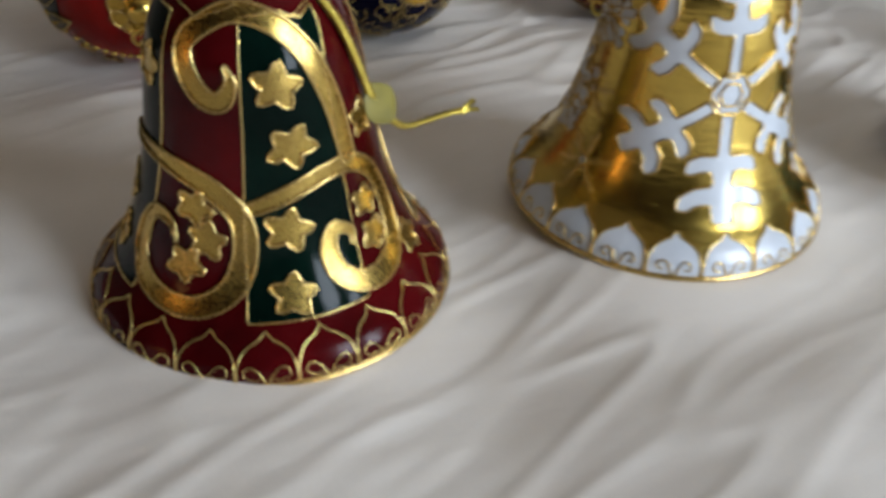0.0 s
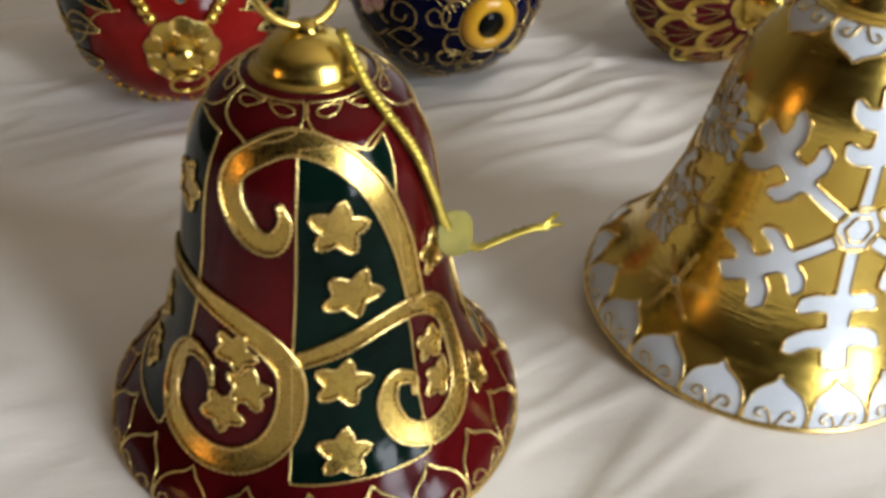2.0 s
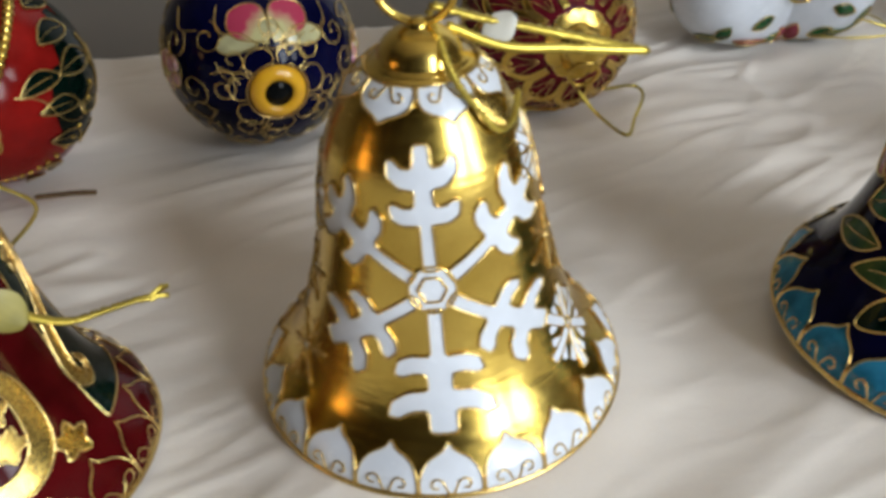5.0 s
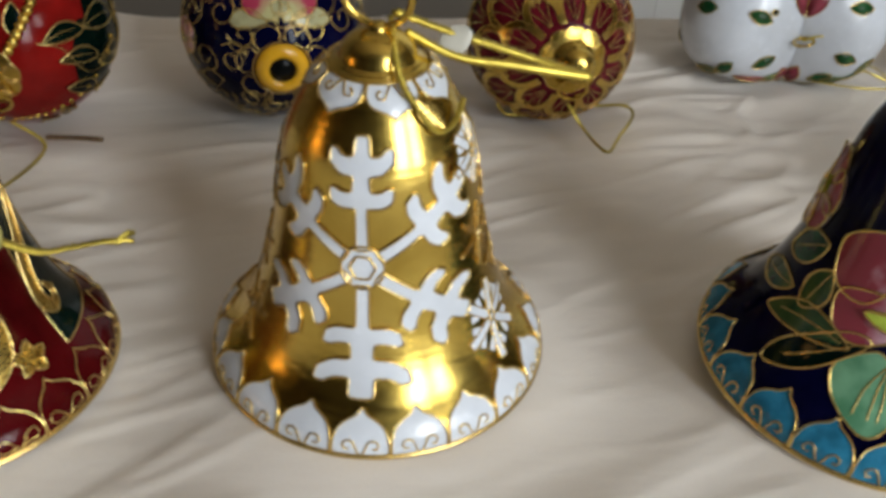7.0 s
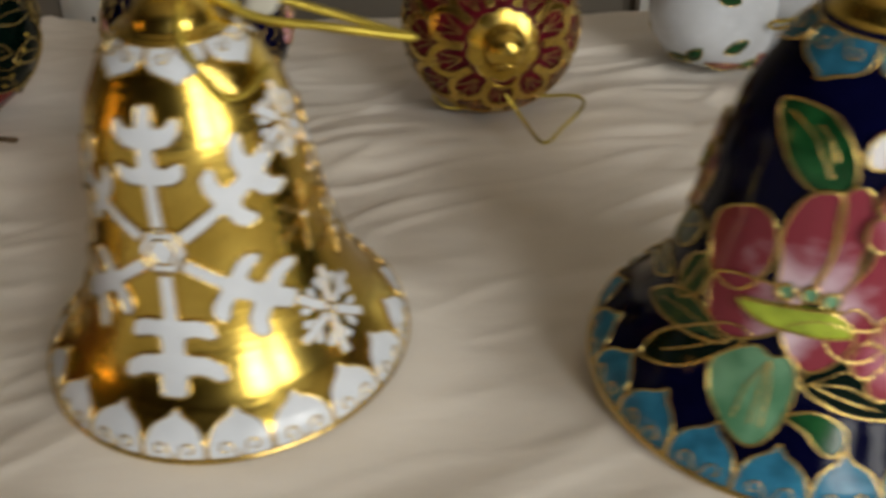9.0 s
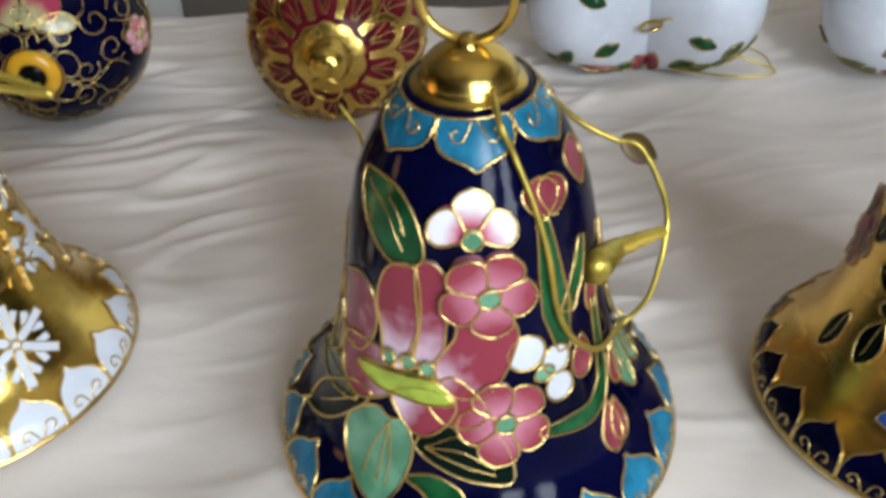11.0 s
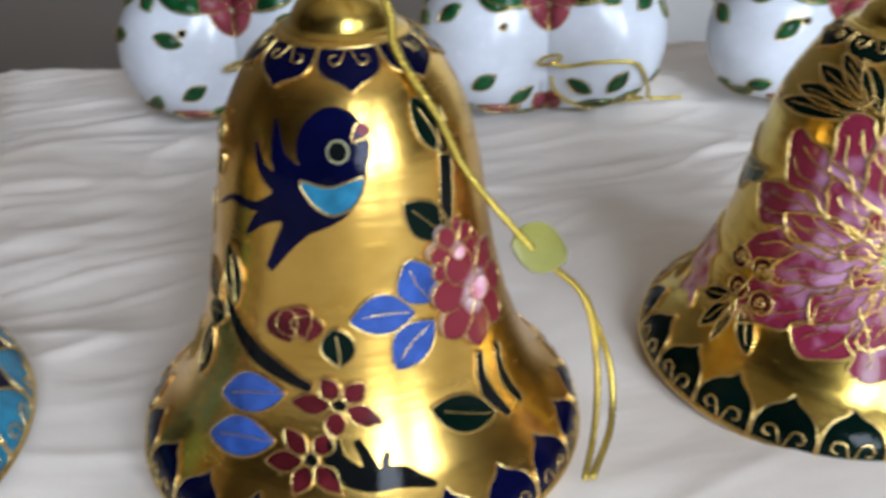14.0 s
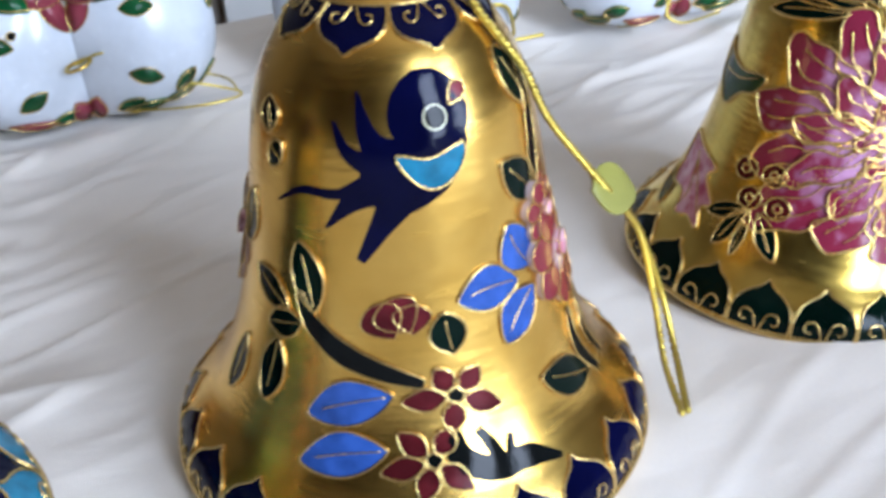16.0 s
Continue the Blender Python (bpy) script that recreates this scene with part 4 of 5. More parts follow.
MC = (10, 0.97)
for k in range(15):
    t = 2 * math.pi * k / 15 + 0.25
    mum_petal(E, MC, t, 0.20, (0.80 if math.cos(t) > -0.7 else 0.69) + 0.05 * math.sin(k * 2.3), 0.125, 0.0003 + 0.00014 * (k % 3))
for k in range(12):
    mum_petal(E, MC, 2 * math.pi * k / 12 + 0.1, 0.08, 0.55 + 0.06 * math.sin(k * 1.7), 0.085, 0.0010 + 0.00012 * (k % 3))
for k in range(8):
    mum_petal(E, MC, 2 * math.pi * k / 8, 0.04, 0.26, 0.05, 0.0017)
E.disc(MC, 0.09, 0.09, JADE, "flower_centre", 0.0022, wave=0.15, lobes=7, n=28)
for c in ((-60, 0.71), (-46, 0.72), (-54, 0.575), (-41, 0.565)):
    E.disc(c, 0.065, 0.062, ROSE, "berry", 0.0006)
    E.disc(c, 0.026, 0.026, MAROON, "berry", 0.0009, n=10)
for p0, p1, w in (((-54, 0.52), (-72, 0.42), 0.045), ((-54, 0.52), (-62, 0.29), 0.05), ((-52, 0.52), (-53, 0.27), 0.03), ((-48, 0.52), (-37, 0.31), 0.055)):
    E.leaf(p0, p1, w, GREEN)
for k, (p0, p1) in enumerate((((-22, 1.60), (-72, 1.60)), ((-22, 1.62), (-66, 1.72)), ((-20, 1.64), (-52, 1.80)), ((-14, 1.60), (-34, 1.80)), ((-30, 1.56), (-78, 1.50)))):
    E.leaf(p0, p1, 0.05, GREEN, "frond", bend=0.05, lift=0.0003 + 0.00006 * k)
for p0, p1, w, m_ in (((-112, 0.45), (-100, 0.25), 0.07, OLIVE), ((70, 0.7), (95, 0.5), 0.09, GREEN)):
    E.leaf(p0, p1, w, m_)
ob = E.cell("leaf", ((-110, 0.68), (-88.5, 0.66), (-76.5, 0.62), (-80, 0.56), (-70, 0.45), (-75, 0.41), (-71, 0.305), (-79, 0.335), (-87, 0.30), (-91, 0.40), (-104, 0.395), (-107, 0.50)), LILAC, label="lobed lilac maple-like leaf")
E.vein(((-73, 0.34), (-82, 0.47), (-95, 0.63)), ob)
E.vein(((-88, 0.34), (-87, 0.44), (-92, 0.58)), ob)
ob = E.cell("leaf", ((-108, 1.26), (-100, 1.20), (-83, 1.16), (-65, 1.18), (-70, 1.08), (-80, 1.04), (-90, 0.94), (-100, 0.98), (-110, 1.08)), OLIVE, label="lobed dull green leaf")
E.vein(((-69, 1.16), (-84, 1.11), (-102, 1.10)), ob)
E.scallops(19, -17, 0.02, 0.248, GREEN, loops=0.3)
E.scallops(8, 10, 1.88, 1.76, GREEN, True, "collar_petal", 0.24)

# ---- round ornaments lying at the back ----


class Bauble(Turned):
    """A round ornament that lies with one pole towards `face`; 0 degrees is up, positive goes anticlockwise."""

    def __init__(self, name, label, x, y, k, face, base, stretch=1.0):
        self.k, self.stretch = k, stretch
        self.turn([(max(0.0004, k * math.sin(a)), -k * stretch * math.cos(a)) for a in np.linspace(0, math.pi, 25)], 4)
        d = Vector(face).normalized()
        vy = -(Vector((0, 0, 1)) - d * d.z).normalized()
        m = Matrix((vy.cross(d), vy, d)).transposed().to_4x4()
        m.translation = (x, y, k * U - 0.0008)
        e = self.e = new(name)
        self.m = m
        e.matrix_world = m
        tagged(e, label, "bauble", group="round ornaments at the back")
        bm = bmesh.new()
        lathe(bm, list(zip(self.r, self.z)), 72)
        bmesh.ops.remove_doubles(bm, verts=bm.verts[:], dist=2e-5)
        bmesh.ops.recalc_face_normals(bm, faces=bm.faces[:])
        part("body", bm, base, e)

    def at(self, az, polar):
        return (az, self.k * self.stretch * math.cos(radians(polar)))

    def finial(self, n=9, ring_turn=0, dome=0.0057, tall=0.0075, reach=23, w=0.10):
        """A gold flower of round petals with a tall dome in its middle."""
        top = self.z[-1]
        for k in range(n):
            az = 360 / n * k
            self.petal(self.at(az, 8), self.at(az, reach), w, GOLD, "finial_petal", 0.0009 + 0.0003 * (k % 2))
        bm = bmesh.new()
        lathe(bm, [(dome * 1.12, top - 0.0016), (dome * 1.12, top + 0.0002), (dome, top + 0.0008), (dome * 0.96, top + tall * 0.5), (dome * 0.78, top + tall * 0.8), (dome * 0.4, top + tall * 0.97), (0.0, top + tall)], 32)
        bmesh.ops.recalc_face_normals(bm, faces=bm.faces[:])
        part("finial", bm, GOLD, self.e, "domed gold finial")
        bm = bmesh.new()
        m = pose(0, 0.0036, top + tall * 0.85, 62, 0, ring_turn)
        tube(bm, [m @ Vector((0.0042 * math.sin(a), 0.0, -0.0036 + 0.0042 * math.cos(a))) for a in np.linspace(0, 2 * math.pi, 32, endpoint=False)], 0.00055, 7, True)
        part("hanging_ring", bm, GOLD, self.e)

    def bead(self, az, polar, r):
        rref = self.rad(self.at(0, polar)[1])
        bm = bmesh.new()
        bmesh.ops.create_uvsphere(bm, u_segments=14, v_segments=9, radius=r)
        bmesh.ops.translate(bm, verts=bm.verts[:], vec=self.place(self.flat(self.at(az, polar), rref), rref, r * 0.4))
        part("bead", bm, GOLD, self.e)


RB = Bauble("red_bauble", "scarlet enamel bauble with gold beads and a gold flower finial", -3.55 * U, 2.80 * U, 0.80, (0.15, -1.0, -0.16), SCARLET)
RB.finial(9, 20, 0.0040, 0.0048, 18, 0.085)
for side in (-1, 1):
    for k in range(15):
        RB.bead(side * (40 - 0.9 * k), 22 + 4.7 * k, 0.00155)
    for off, lo, hi in ((-29, 66, 118), (-15, 54, 126), (0, 46, 134), (15, 40, 140)):
        RB.stroke("panel", [RB.at(side * (lo + (hi - lo) * u), 86 + off + 8 * (2 * u - 1) ** 2) for u in (0, 0.25, 0.5, 0.75, 1)], (0.05, 0.11, 0.118, 0.11, 0.05), GREEN, 0.0008, wire=False, rref=RB.k * U)
    for k in range(14):
        RB.bead(180 + side * (6 + 6.5 * k), 40 + 0.25 * k * k, 0.0007)
    for az, p0, p1, w in ((62, 36, 62, 0.075), (84, 40, 66, 0.07), (112, 44, 70, 0.075), (70, 62, 92, 0.10), (98, 66, 98, 0.10), (124, 72, 100, 0.10), (140, 50, 72, 0.06), (50, 66, 92, 0.09), (36, 84, 108, 0.09), (84, 92, 118, 0.10), (110, 96, 120, 0.10), (158, 52, 76, 0.07), (156, 80, 104, 0.09)):
        RB.leaf(RB.at(side * az, p0), RB.at(side * (az + 9), p1), w, GREEN, bend=0.08 * side, lift=0.0012)
    RB.curve([RB.at(side * a, p) for a, p in ((58, 34), (74, 44), (96, 52), (104, 66), (92, 80))], rref=RB.rad(0.3))
    RB.curve([RB.at(side * a, p) for a, p in ((66, 96), (90, 99), (116, 101), (140, 96))], gauge=0.0005, rref=RB.k * U)
    RB.petal(RB.at(side * 12, 42), RB.at(side * 16, 64), 0.08, MAROON)
for s_ in (-1, 0, 1):
    RB.petal(RB.at(s_ * 22, 46), RB.at(s_ * 34, 30 - 6 * (s_ == 0)), 0.085 if s_ == 0 else 0.07, GREEN if s_ else TURQ, "drop", 0.0004)
    RB.petal(RB.at(s_ * 10, 68), RB.at(s_ * 13, 44), 0.08, GREEN, "leaf", 0.0005)
    RB.curve([RB.at(s_ * 10 - 5, 50), RB.at(s_ * 10, 47), RB.at(s_ * 10 + 5, 50), RB.at(s_ * 10, 53)], gauge=0.0002, closed=True, rref=RB.rad(RB.at(0, 50)[1]))
RB.blossom(RB.at(0, 84), 0.16, 5, 0.2, BLUSH, YELLOW)

NB = Bauble("navy_bauble", "navy enamel bauble with gold scrollwork, twin peaches and an amber ring", -1.5 * U, 3.44 * U, 0.79, (0.31, -0.91, -0.10), NAVY, 1.04)
NB.gauge_scale = 0.8
bm = bmesh.new()
zt = NB.z[-1]
lathe(bm, [(0.0036, zt - 0.0020), (0.0038, zt + 0.0006), (0.0050, zt + 0.0012), (0.0066, zt + 0.0006), (0.0074, zt - 0.0004), (0.0076, zt - 0.0018)], 48)
bmesh.ops.recalc_face_normals(bm, faces=bm.faces[:])
part("mouth_ring", bm, YELLOW, NB.e, "amber enamel ring round the hole")
bm = bmesh.new()
lathe(bm, [(0.0, zt + 0.0003), (0.0039, zt + 0.0003), (0.0039, zt - 0.001)], 32)
part("mouth", bm, BLACK, NB.e, "dark round hole")
NB.curve([NB.at(a, 17.5) for a in range(0, 360, 24)], gauge=0.0003, closed=False, rref=NB.rad(NB.at(0, 17.5)[1]))
for k in range(7):
    az = 360 / 7 * k + 25
    NB.curve([NB.at(az - 21, 18), NB.at(az - 22, 23), NB.at(az - 12, 27), NB.at(az, 28), NB.at(az + 12, 27), NB.at(az + 22, 23), NB.at(az + 21, 18)], gauge=0.00026, rref=NB.rad(NB.at(0, 23)[1]))
for s_ in (-1, 1):
    NB.petal(NB.at(s_ * 3, 29), NB.at(s_ * 26, 52), 0.15, PEACH, "peach", 0.0006)
    NB.petal(NB.at(s_ * 16, 29), NB.at(s_ * 50, 42), 0.08, CREAM, "peach_leaf", 0.0004)
NB.disc(NB.at(0, 37), 0.07, 0.07, CREAM, "peach_leaf", 0.0009)
for row, (polar, n, size) in enumerate(((31, 8, 13), (50, 10, 16), (70, 12, 17), (92, 13, 17), (114, 11, 16))):
    for k in range(n):
        az = 360 / n * (k + 0.5 * (row % 2)) + 8 * math.sin(k * 2.7 + row)
        if row < 3 and (az + 38) % 360 < 76 and row > 0:
            continue
        f = 1 / max(0.35, math.sin(radians(polar)))
        sgn = 1 if (k + row) % 2 else -1
        pts = []
        for i in range(16):
            t = i / 15
            a = sgn * (t * 7.5 + k)
            rr = size * (1 - 0.75 * t) * 0.62
            pts.append(NB.at(az + f * rr * math.sin(a), polar + rr * math.cos(a)))
        NB.curve(pts, gauge=0.00021, rref=NB.rad(NB.at(0, polar)[1]))
        NB.curve([NB.at(az + f * size * 0.9 * sgn, polar - size * 0.7), NB.at(az + f * size * 0.5 * sgn, polar - size * 0.1), NB.at(az + f * size * 0.95 * sgn, polar + size * 0.6)], gauge=0.00021, rref=NB.rad(NB.at(0, polar)[1]))
for s_ in (-1, 1):
    NB.blossom(NB.at(s_ * 88, 74), 0.17, 5, 0.3, BLUSH, CREAM)

GB = Bauble("gold_bauble", "maroon bauble under gold filigree petals with a gold finial", 0.95 * U, 3.93 * U, 0.755, (0.26, -0.92, 0.07), MAROON)
GB.gauge_scale = 0.6
GB.finial(10, -15)
for row, (p0, p1, n, w) in enumerate(((25, 50, 10, 0.026), (44, 74, 10, 0.028), (68, 98, 10, 0.028), (92, 122, 10, 0.028))):
    for k in range(n):
        az = 36 * (k + 0.5 * (row % 2))
        rref = GB.rad(GB.at(0, (p0 + p1) / 2)[1])
        h = 16.5
        GB.stroke("filigree_petal", [GB.at(az - h * 0.9, p0), GB.at(az - h, p0 + 0.45 * (p1 - p0)), GB.at(az - h * 0.62, p0 + 0.82 * (p1 - p0)), GB.at(az, p1), GB.at(az + h * 0.62, p0 + 0.82 * (p1 - p0)),
                                     GB.at(az + h, p0 + 0.45 * (p1 - p0)), GB.at(az + h * 0.9, p0)], (w * 0.6, w, w, w, w, w, w * 0.6), GOLD, 0.0007 + 0.0003 * (3 - row), rref=rref)
        for j in (-1, 0, 1):
            GB.curve([GB.at(az + j * 2, p0 + 2), GB.at(az + j * 6, p0 + 0.4 * (p1 - p0)), GB.at(az + j * 10, p0 + 0.72 * (p1 - p0))], 0.0005, 0.00028, rref=rref)

# ---- white hearts lying flat ----


def heart_point(t, rho, up, w, h):
    x = 16 * math.sin(t) ** 3
    y = 13 * math.cos(t) - 5 * math.cos(2 * t) - 2 * math.cos(3 * t) - math.cos(4 * t)
    c = (t + math.pi) % (2 * math.pi) - math.pi
    y += 4.4 * math.exp(-(c / 0.50) ** 2)
    k = w / 16.0
    return Vector((x * k * rho, -(y * rho + 1.0 * (1 - rho)) * k, up * h * math.sqrt(max(0.0, 1 - rho ** 4.5))))


def heart_lens(e, name, t, rho, up, w, h, length, width, turn, material, lift=0.0003):
    p = heart_point(t, rho, up, w, h)
    du = (heart_point(t + 0.02, rho, up, w, h) - heart_point(t - 0.02, rho, up, w, h)).normalized()
    dv = heart_point(t, min(0.995, rho + 0.02), up, w, h) - heart_point(t, rho - 0.02, up, w, h)
    n = du.cross(dv).normalized()
    if n.dot(p) < 0:
        n = -n
    dv = n.cross(du)
    ax, sd = du * math.cos(turn) + dv * math.sin(turn), -du * math.sin(turn) + dv * math.cos(turn)
    bm = bmesh.new()
    m = 9
    ring = []
    for i in range(2 * m):
        u = i / m if i <= m else 2 - i / m
        s = (1 if i < m else -1) * width * math.sin(math.pi * u) ** 0.8
        q = p + ax * (u - 0.5) * length + sd * s
        ring.append(q + n * (lift - ((q - p).length_squared) / (2 * 0.022)))
    top = [bm.verts.new(q) for q in ring]
    low = [bm.verts.new(q - n * 0.0012) for q in ring]
    mid = bm.verts.new(p + n * lift * 1.3)
    for i in range(2 * m):
        j = (i + 1) % (2 * m)
        bm.faces.new((top[i], top[j], mid))
        bm.faces.new((low[i], low[j], top[j], top[i]))
    bmesh.ops.recalc_face_normals(bm, faces=bm.faces[:])
    ob = part(name, bm, material, e)
    bm = bmesh.new()
    tube(bm, resample(ring, 0.0005, True), 0.00017, 5, True, bead=0.2)
    part("cloison_wire", bm, WIRE, ob)


def heart(x, y, turn, w, seed, tilt=0.0):
    rng = random.Random(seed)
    h = w * 0.56
    e = new("heart_ornament")
    e.matrix_world = pose(x, y, h - 0.001, tilt, 0, turn)
    tagged(e, "puffed white enamel heart with green leaves and pink bows", "heart", group="white hearts at the back")
    bm = bmesh.new()
    nt, nr = 96, 22
    grid = {}
    for up in (1, -1):
        for j in range(1, nr + 1):
            rho = math.sin(j / nr * math.pi / 2)
            for i in range(nt):
                if j == nr and up == -1:
                    grid[up, j, i] = grid[1, j, i]
                else:
                    grid[up, j, i] = bm.verts.new(heart_point(2 * math.pi * (i + 0.5) / nt, rho, up, w, h))
        c = bm.verts.new(heart_point(0, 0, up, w, h))
        for i in range(nt):
            k = (i + 1) % nt
            bm.faces.new((c, grid[up, 1, i], grid[up, 1, k]))
            for j in range(1, nr):
                bm.faces.new((grid[up, j, i], grid[up, j + 1, i], grid[up, j + 1, k], grid[up, j, k]))
    bmesh.ops.recalc_face_normals(bm, faces=bm.faces[:])
    for _ in range(4):
        bmesh.ops.smooth_vert(bm, verts=bm.verts[:], factor=0.5, use_axis_x=True, use_axis_y=True, use_axis_z=True)
    part("body", bm, WHITE, e)
    used = []
    for _ in range(1500):
        if len(used) >= 60:
            break
        t, rho, up = rng.uniform(0, 2 * math.pi), rng.uniform(0.35, 0.97) ** 0.7, rng.choice((1, 1, 1, -1))
        p = heart_point(t, rho, up, w, h)
        if abs(p.x) < 0.006 and p.y < 0.004 or up > 0 and abs(p.x) < 0.015 and rho > 0.6 and p.y < 0 or any((p - q).length < 0.0102 for q in used):
            continue
        used.append(p)
        heart_lens(e, "leaf", t, rho, up, w, h, rng.uniform(0.0078, 0.0094), 0.0023, rng.uniform(-0.9, 0.9), LEAF)
    for t, rho, up, L, W, a, m_ in ((0.62, 0.80, 1, 0.016, 0.0046, 0.2, PINK), (-0.62, 0.80, 1, 0.016, 0.0046, -0.2, PINK), (0.46, 0.93, 1, 0.012, 0.0030, 1.2, PINK), (-0.44, 0.92, 1, 0.013, 0.0032, 1.9, PINK),
                                    (0.92, 0.76, 1, 0.017, 0.0044, 0.6, LEAF), (-0.92, 0.76, 1, 0.017, 0.0044, -0.6, LEAF), (0.80, 0.62, 1, 0.013, 0.003, -0.2, LEAF), (-0.80, 0.62, 1, 0.013, 0.003, 0.2, LEAF),
                                    (0.40, 0.83, -1, 0.009, 0.0026, 1.2, PINK), (-0.42, 0.82, -1, 0.009, 0.0028, 2.2, PINK), (0.9, 0.80, -1, 0.012, 0.0022, 0.1, LEAF), (1.15, 0.84, -1, 0.010, 0.0020, 0.3, OLIVE),
                                    (-0.9, 0.80, -1, 0.013, 0.0018, -0.1, PINK), (-1.3, 0.84, -1, 0.010, 0.0020, 0.2, OLIVE), (-0.80, 0.96, 1, 0.0026, 0.0011, 0.4, BLACK)):
        heart_lens(e, "bow" if m_ == PINK else "hole" if m_ == BLACK else "holly_leaf", t, rho, up, w, h, L, W, a, m_, 0.0005)
    bm = bmesh.new()
    tube(bm, [heart_point(2 * math.pi * i / 120, 0.985, 1, w, h * 0.1) * 0.995 for i in range(120)], 0.0002, 5, True)
    part("seam_wire", bm, WIRE, e)
    bm = bmesh.new()
    front = heart_point(0.0, 1.0, 1, w, 0).y
    tube(bm, [Vector((0.0032 * math.sin(a), front - 0.001 - 0.0032 + 0.0032 * math.cos(a), 0.0008 * math.sin(a) - 0.0018)) for a in np.linspace(0, 2 * math.pi, 28, endpoint=False)], 0.00055, 7, True)
    part("hanging_ring", bm, GOLD, e)
    return e, pose(x, y, h - 0.001, tilt, 0, turn)


H1 = heart(0.1140, 0.1940, 12, 0.0378, 3)
H2 = heart(0.2030, 0.2065, 13, 0.0371, 8)
H3 = heart(0.2850, 0.2215, 13, 0.0348, 14)

# ---- cords, tags and wires ----


def cord(name, label, ctrl, radius=0.00045, twist=True, material=None, owner=None):
    """A cord along a few points given in millimetres."""
    e = new(name)
    p0 = Vector(ctrl[0]) / 1000
    e.location = p0
    e["label"] = label
    if owner:
        e.parent = owner[0]
        e.matrix_parent_inverse = owner[1].inverted()
    pts = resample([Vector(p) - p0 for p in smooth_line([Vector(p) / 1000 for p in ctrl], step=8)], 0.00036 if twist else 0.0005)
    if twist:
        for ph in (0.0, math.pi):
            bm = bmesh.new()
            tube(bm, [p + radius * 0.55 * Vector((math.cos(i * 1.25 + ph), math.sin(i * 1.25 + ph), 0.3 * math.sin(i * 1.25 + ph))) for i, p in enumerate(pts)], radius * 0.6, 5)
            part("strand", bm, material or CORD, e)
    else:
        bm = bmesh.new()
        tube(bm, pts, radius, 6)
        part("strand", bm, material or CORD, e)
    return e


def leaf_tag(e, at, along, length, width, material, label, face=(0.2, -0.8, 0.6)):
    """A small bent oval tag threaded on a cord; places in millimetres."""
    o = (Vector(at) / 1000) - e.location
    ax = Vector(along).normalized()
    n = Vector(face)
    n = (n - ax * n.dot(ax)).normalized()
    sd = ax.cross(n)
    bm = bmesh.new()
    top, low = [], []
    for i in range(13):
        u = i / 12
        hw = width / 2000 * max(0.08, math.sin(math.pi * (0.06 + 0.88 * u))) ** 0.78
        row_t, row_l = [], []
        for j in range(7):
            v = j / 3 - 1
            p = o + ax * (u - 0.5) * length / 1000 + sd * hw * v - n * 0.0003 * v * v
            row_t.append(bm.verts.new(p + n * 0.0002)), row_l.append(bm.verts.new(p - n * 0.0002))
        top.append(row_t), low.append(row_l)
    for i in range(12):
        for j in range(6):
            bm.faces.new((top[i][j], top[i][j + 1], top[i + 1][j + 1], top[i + 1][j]))
            bm.faces.new((low[i][j], low[i + 1][j], low[i + 1][j + 1], low[i][j + 1]))
        for j in (0, 6):
            bm.faces.new((top[i][j], low[i][j], low[i + 1][j], top[i + 1][j]))
    for i in (0, 12):
        for j in range(6):
            bm.faces.new((top[i][j], top[i][j + 1], low[i][j + 1], low[i][j]))
    bmesh.ops.recalc_face_normals(bm, faces=bm.faces[:])
    return part("tag", bm, material, e, label, smooth=False)


OA, OB, OC, OD = (A.e, A.m), (B.e, B.m), (C.e, C.m), (D.e, D.m)
c_ = cord("gold_cord", "twisted gold cord with a small tag", ((-85.5, -24.5, 68.5), A.out(48, 1.80, 1.5), A.out(55, 1.60, 1.2), A.out(62, 1.38, 1.2), A.out(72, 1.14, 1.5), (-62.7, -18.9, 30.3), (-57.3, -14.8, 29.3), (-51.9, -12.4, 29.8), (-48.8, -11.6, 29.6)), 0.0008, owner=OA)
leaf_tag(c_, A.out(73, 1.10, 2.6), (0.55, 0.2, -0.8), 8.5, 7, TAG, "small greenish gold tag")
for q in ((-46.4, -11.2, 29.8), (-46.9, -9.3, 30.6), (-47.3, -10.4, 31.4)):
    bm = bmesh.new()
    o_ = c_.location
    tube(bm, [Vector((-52.0, -12.4, 29.8)) / 1000 - o_, (Vector((-49.6, -11.6, 29.9)) / 1000 - o_), Vector(q) / 1000 - o_], 0.0005, 5)
    part("frayed_end", bm, CORD, c_)

c_ = cord("gold_cord", "gold ribbon cord knotted on the ring", ((0.5, -2.5, 76.0), B.out(30, 1.90, 2.0), B.out(38, 1.78, 1.2), B.out(48, 1.66, 1.2), B.out(64, 1.66, 1.2), B.out(84, 1.70, 1.5)), 0.0007, owner=OB)
leaf_tag(c_, B.out(46, 1.74, 1.6), (0.5, 0.1, -0.5), 7, 4, GOLD_DULL, "small gold foil tag", (0.4, -0.8, 0.5))
c_ = cord("gold_ribbon", "loose shiny gold ribbon ends", ((1.0, -1.0, 76.5), (8, 1.5, 73.5), (16, 3.2, 71), (25, 4.4, 68.5), (35.8, 3.4, 66.3)), 0.0009, owner=OB)
bm = bmesh.new()
tube(bm, resample([Vector(p) / 1000 - c_.location for p in smooth_line(((3, -2, 73.5), (12, -1.3, 69.5), (22, 0.5, 68.2), (30, 2.2, 67.0), (35.8, 3.4, 66.3)), step=8)], 0.0006), 0.0008, 5, bead=0.12)
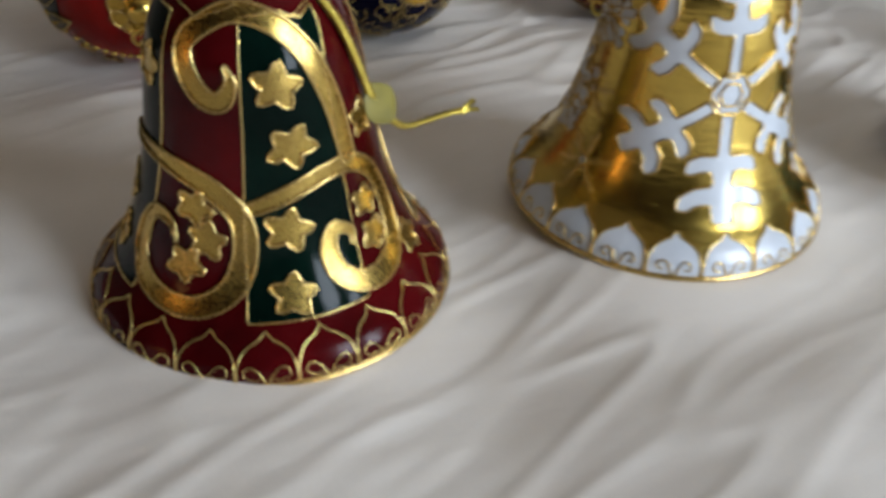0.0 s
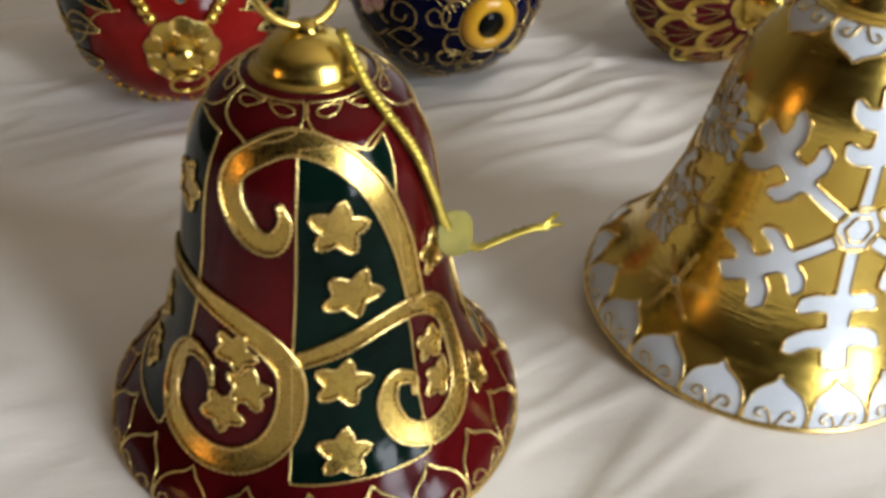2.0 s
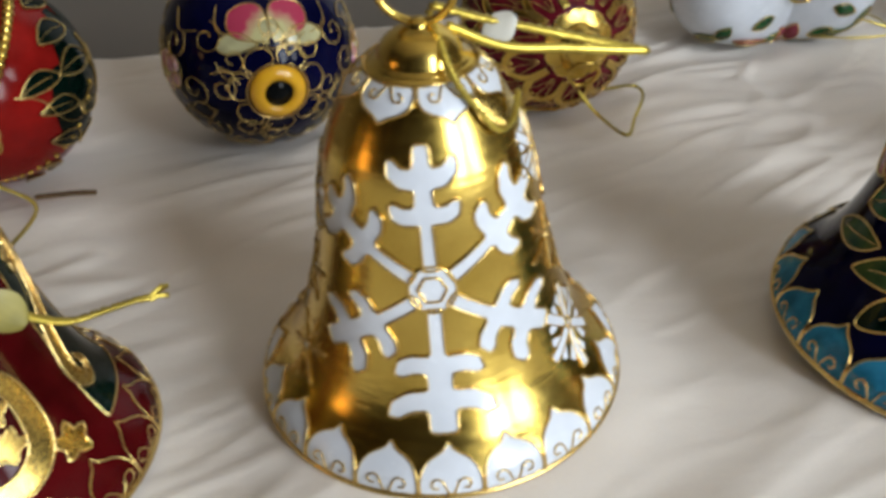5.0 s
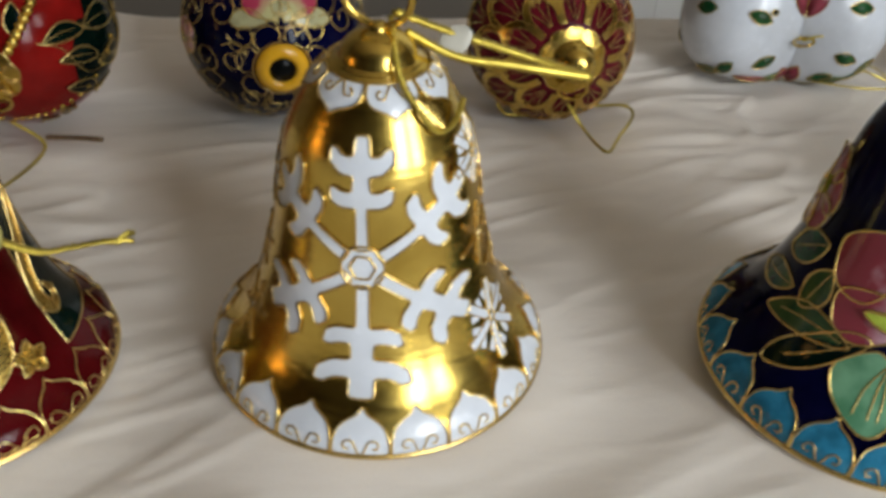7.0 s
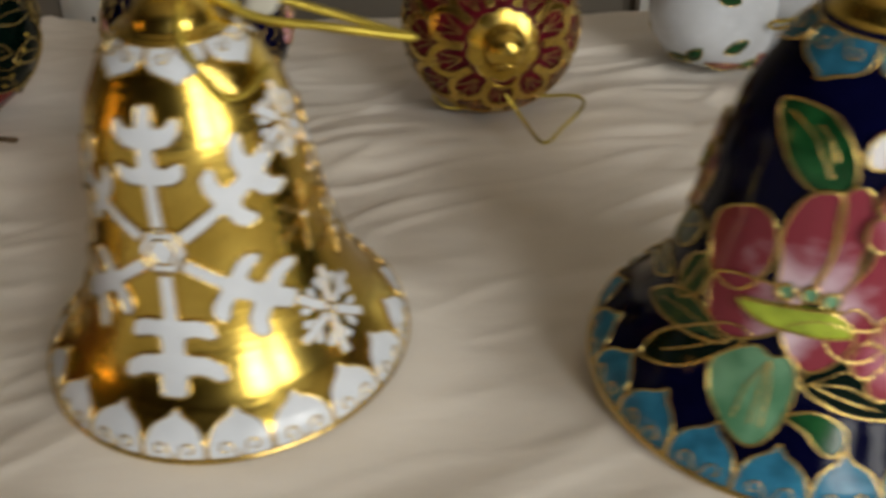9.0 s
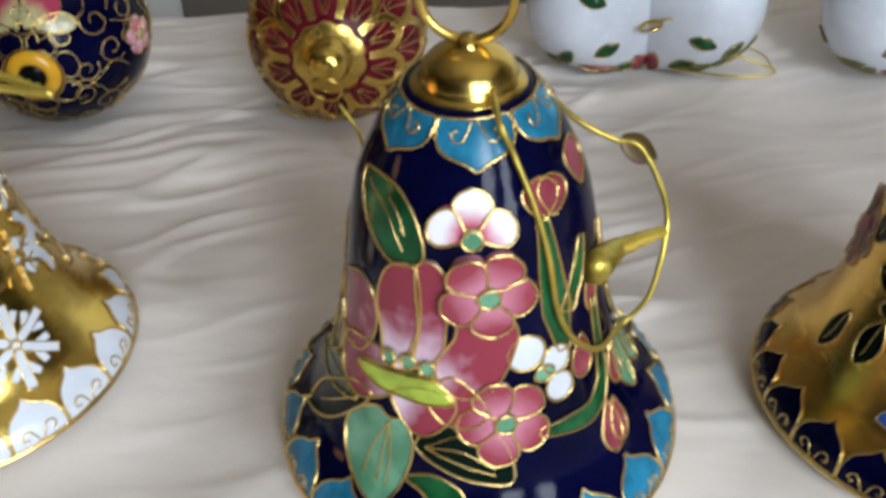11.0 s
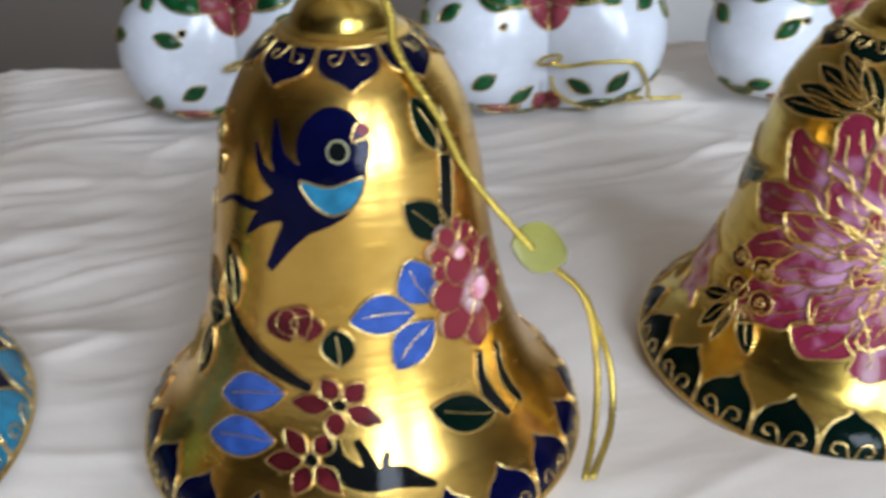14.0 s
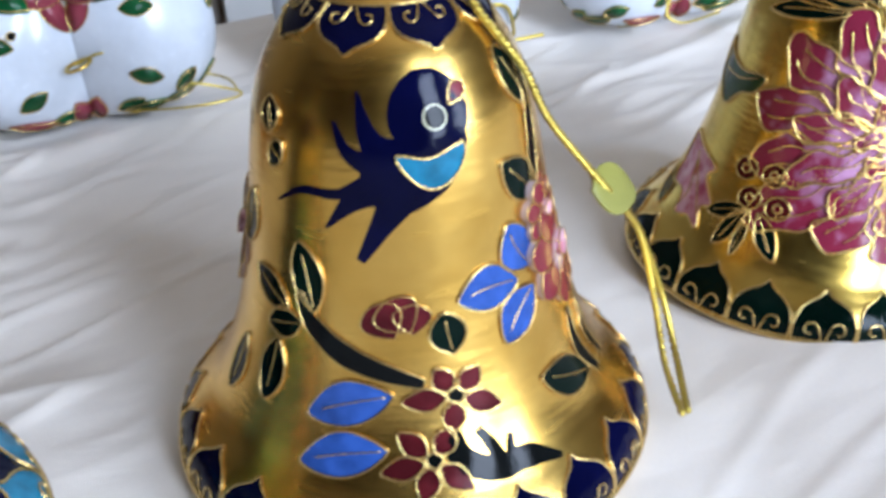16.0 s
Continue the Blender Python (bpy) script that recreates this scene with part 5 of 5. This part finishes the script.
part("strand", bm, CORD, c_)
leaf_tag(c_, (11.5, 1.2, 71.5), (0.6, 0.2, 0.5), 6.5, 5, PALE_TAG, "small pale oval tag")

c_ = cord("gold_cord", "thin gold cord loop with a brown tag", ((108.6, 15.9, 75), (116, 15.8, 68), (120.8, 20, 61.2), (126.4, 21.5, 57.8), (130.5, 23.3, 55.8), (134.8, 20.7, 49.3), (136.1, 16.9, 44.2), (134.6, 13.1, 34), (130.5, 10.5, 28.9), C.out(74, 0.76, 1.0)), 0.0005, False, owner=OC)
leaf_tag(c_, (130.2, 23.0, 55.8), (0.75, 0.2, -0.55), 7, 5, mat("brown_tag", (0.16, 0.10, 0.03), 0.4, 0.4, vary=0.2), "small dark brown tag", (0.4, -0.6, 0.7))
bm = bmesh.new()
o_ = c_.location
tube(bm, resample([Vector(p) / 1000 - o_ for p in ((135.8, 17.0, 44.4), (128.7, 10.6, 44.0), C.out(72, 1.22, 1.5))], 0.001), 0.0026, 9, bead=0.12, taper=lambda u: 0.35 + 0.65 * u)
part("tassel", bm, CORD, c_, "brown gold thread tassel")
cord("gold_cord", "flat gold cord hanging down the front", ((107.3, 12.5, 76.5), C.out(34, 1.94, 2.2), C.out(40, 1.80, 1.2), C.out(45, 1.62, 1.0), C.out(48, 1.40, 1.0), C.out(50, 1.15, 1.0), C.out(56, 0.96, 1.0), C.out(66, 0.82, 1.0), C.out(74, 0.76, 1.0)), 0.0005, False, owner=OC)

c_ = cord("gold_cord", "trailing gold cord with a yellow tag", ((196, 37, 78), (203, 29, 72.5), D.out(50, 1.80, 1.6), D.out(58, 1.58, 1.6), D.out(66, 1.36, 2.2), (221.0, 34.5, 35.7), (228.0, 42.1, 23.8), (230.4, 41.1, 11.9), (230.6, 35.7, 3.6), (229.8, 25.0, 2.2)), 0.0006, owner=OD)
bm = bmesh.new()
o_ = c_.location
tube(bm, resample([Vector(p) / 1000 - o_ for p in smooth_line(((228.0, 42.3, 24.0), (232.2, 43.0, 11.2), (233.0, 37.5, 3.2), (230.8, 25.5, 2.0)), step=8)], 0.0006), 0.0006, 5, bead=0.2)
part("strand", bm, CORD, c_)
leaf_tag(c_, (221.8, 35.0, 36.0), (0.7, 0.4, -0.45), 9.5, 7.5, mat("lime_tag", (0.30, 0.29, 0.06), 0.45, vary=0.1), "small lime yellow tag", (0.0, -0.75, 0.66))

OG, OR, OH3 = (GB.e, GB.m), (RB.e, RB.m), H3
cord("wire_hanger", "bent gold wire hanger", ((39.7, 112, 12), (45.4, 110.3, 5.1), (52.1, 99.6, 3.6), (56.5, 112, 3.0), (61.4, 127.1, 3.6), (58.8, 132, 4.5), (49.0, 124, 7)), 0.00055, False, owner=OG)
cord("wire_hanger", "thin gold wire lying on the sheet", ((18.5, 116, 8), (20.5, 119, 4), (24, 120.5, 2.6), (34, 124, 2.4), (43.3, 126, 2.8)), 0.0005, False, owner=OG)
cord("gold_cord", "gold cord trailing on the sheet", ((-112, 68, 10), (-104, 68, 5), (-103.0, 62.9, 2.6), (-104.9, 47.5, 2.4), (-109, 38, 2.4)), 0.0006, owner=OR)
cord("gold_cord", "short brown cord end", ((-106, 75, 2.6), (-97, 76.5, 2.6), (-91.0, 76.4, 2.8)), 0.0009, True, mat("brown_thread", (0.16, 0.09, 0.03), 0.7, vary=0.2), OR)
cord("gold_cord", "fine gold cord loop", ((119.0, 168.5, 18.6), (125.6, 170.0, 20.4), (131.9, 173.0, 17.2), (140.6, 176.7, 9.0), (149.8, 180.5, 4.6), (157.6, 179.4, 2.0), (152.9, 174.5, 2.0), (142.4, 173.0, 2.0), (128.0, 174.5, 2.2)), 0.0004, False, owner=H1)
cord("gold_cord", "fine gold cord loop", ((140.6, 176.7, 8.8), (148.0, 186.5, 5.9), (154.0, 185.7, 4.0), (156.7, 180.9, 2.0)), 0.0003, False, owner=H1)
cord("gold_cord", "stiff bent gold cord", ((209.5, 181.0, 17.0), (214.2, 181.7, 16.1), (222.6, 182.4, 17.1), (233.1, 185.2, 16.1), (236.5, 191.5, 7.0), (237.3, 196.4, 2.2), (246.5, 197.8, 2.2)), 0.0006, False, owner=H2)
cord("gold_cord", "fine curled gold cord", ((209.3, 181.0, 13.3), (210.6, 181.7, 8.4), (217.4, 188.0, 2.2), (227.9, 192.2, 2.2), (235.2, 195.7, 2.2), (231.0, 188.0, 5.6)), 0.0005, False, owner=H2)
cord("gold_cord", "thin brown gold cord", ((288.0, 196.5, 14.0), (283.0, 194.5, 6.3), (288.0, 194.5, 2.0), (302.0, 200.5, 2.0)), 0.0004, False, owner=OH3)

# ---- wall socket ----


def socket():
    e = new("wall_socket")
    m = ROOM @ pose(-0.30, 0.76, -0.20)
    e.matrix_world = m
    tagged(e, "white double wall socket on the grey wall", "socket")
    bm = bmesh.new()
    box(bm, -0.035, -0.006, -0.057, 0.035, 0.0, 0.057)
    bmesh.ops.bevel(bm, geom=bm.edges[:], offset=0.002, segments=2, affect="EDGES")
    part("plate", bm, TRIM, e)
    for z in (-0.022, 0.022):
        for x in (-0.007, 0.007):
            bm = bmesh.new()
            box(bm, x - 0.0012, -0.0075, z - 0.004, x + 0.0012, -0.0055, z + 0.004)
            part("slot", bm, BLACK, e, smooth=False)


socket()
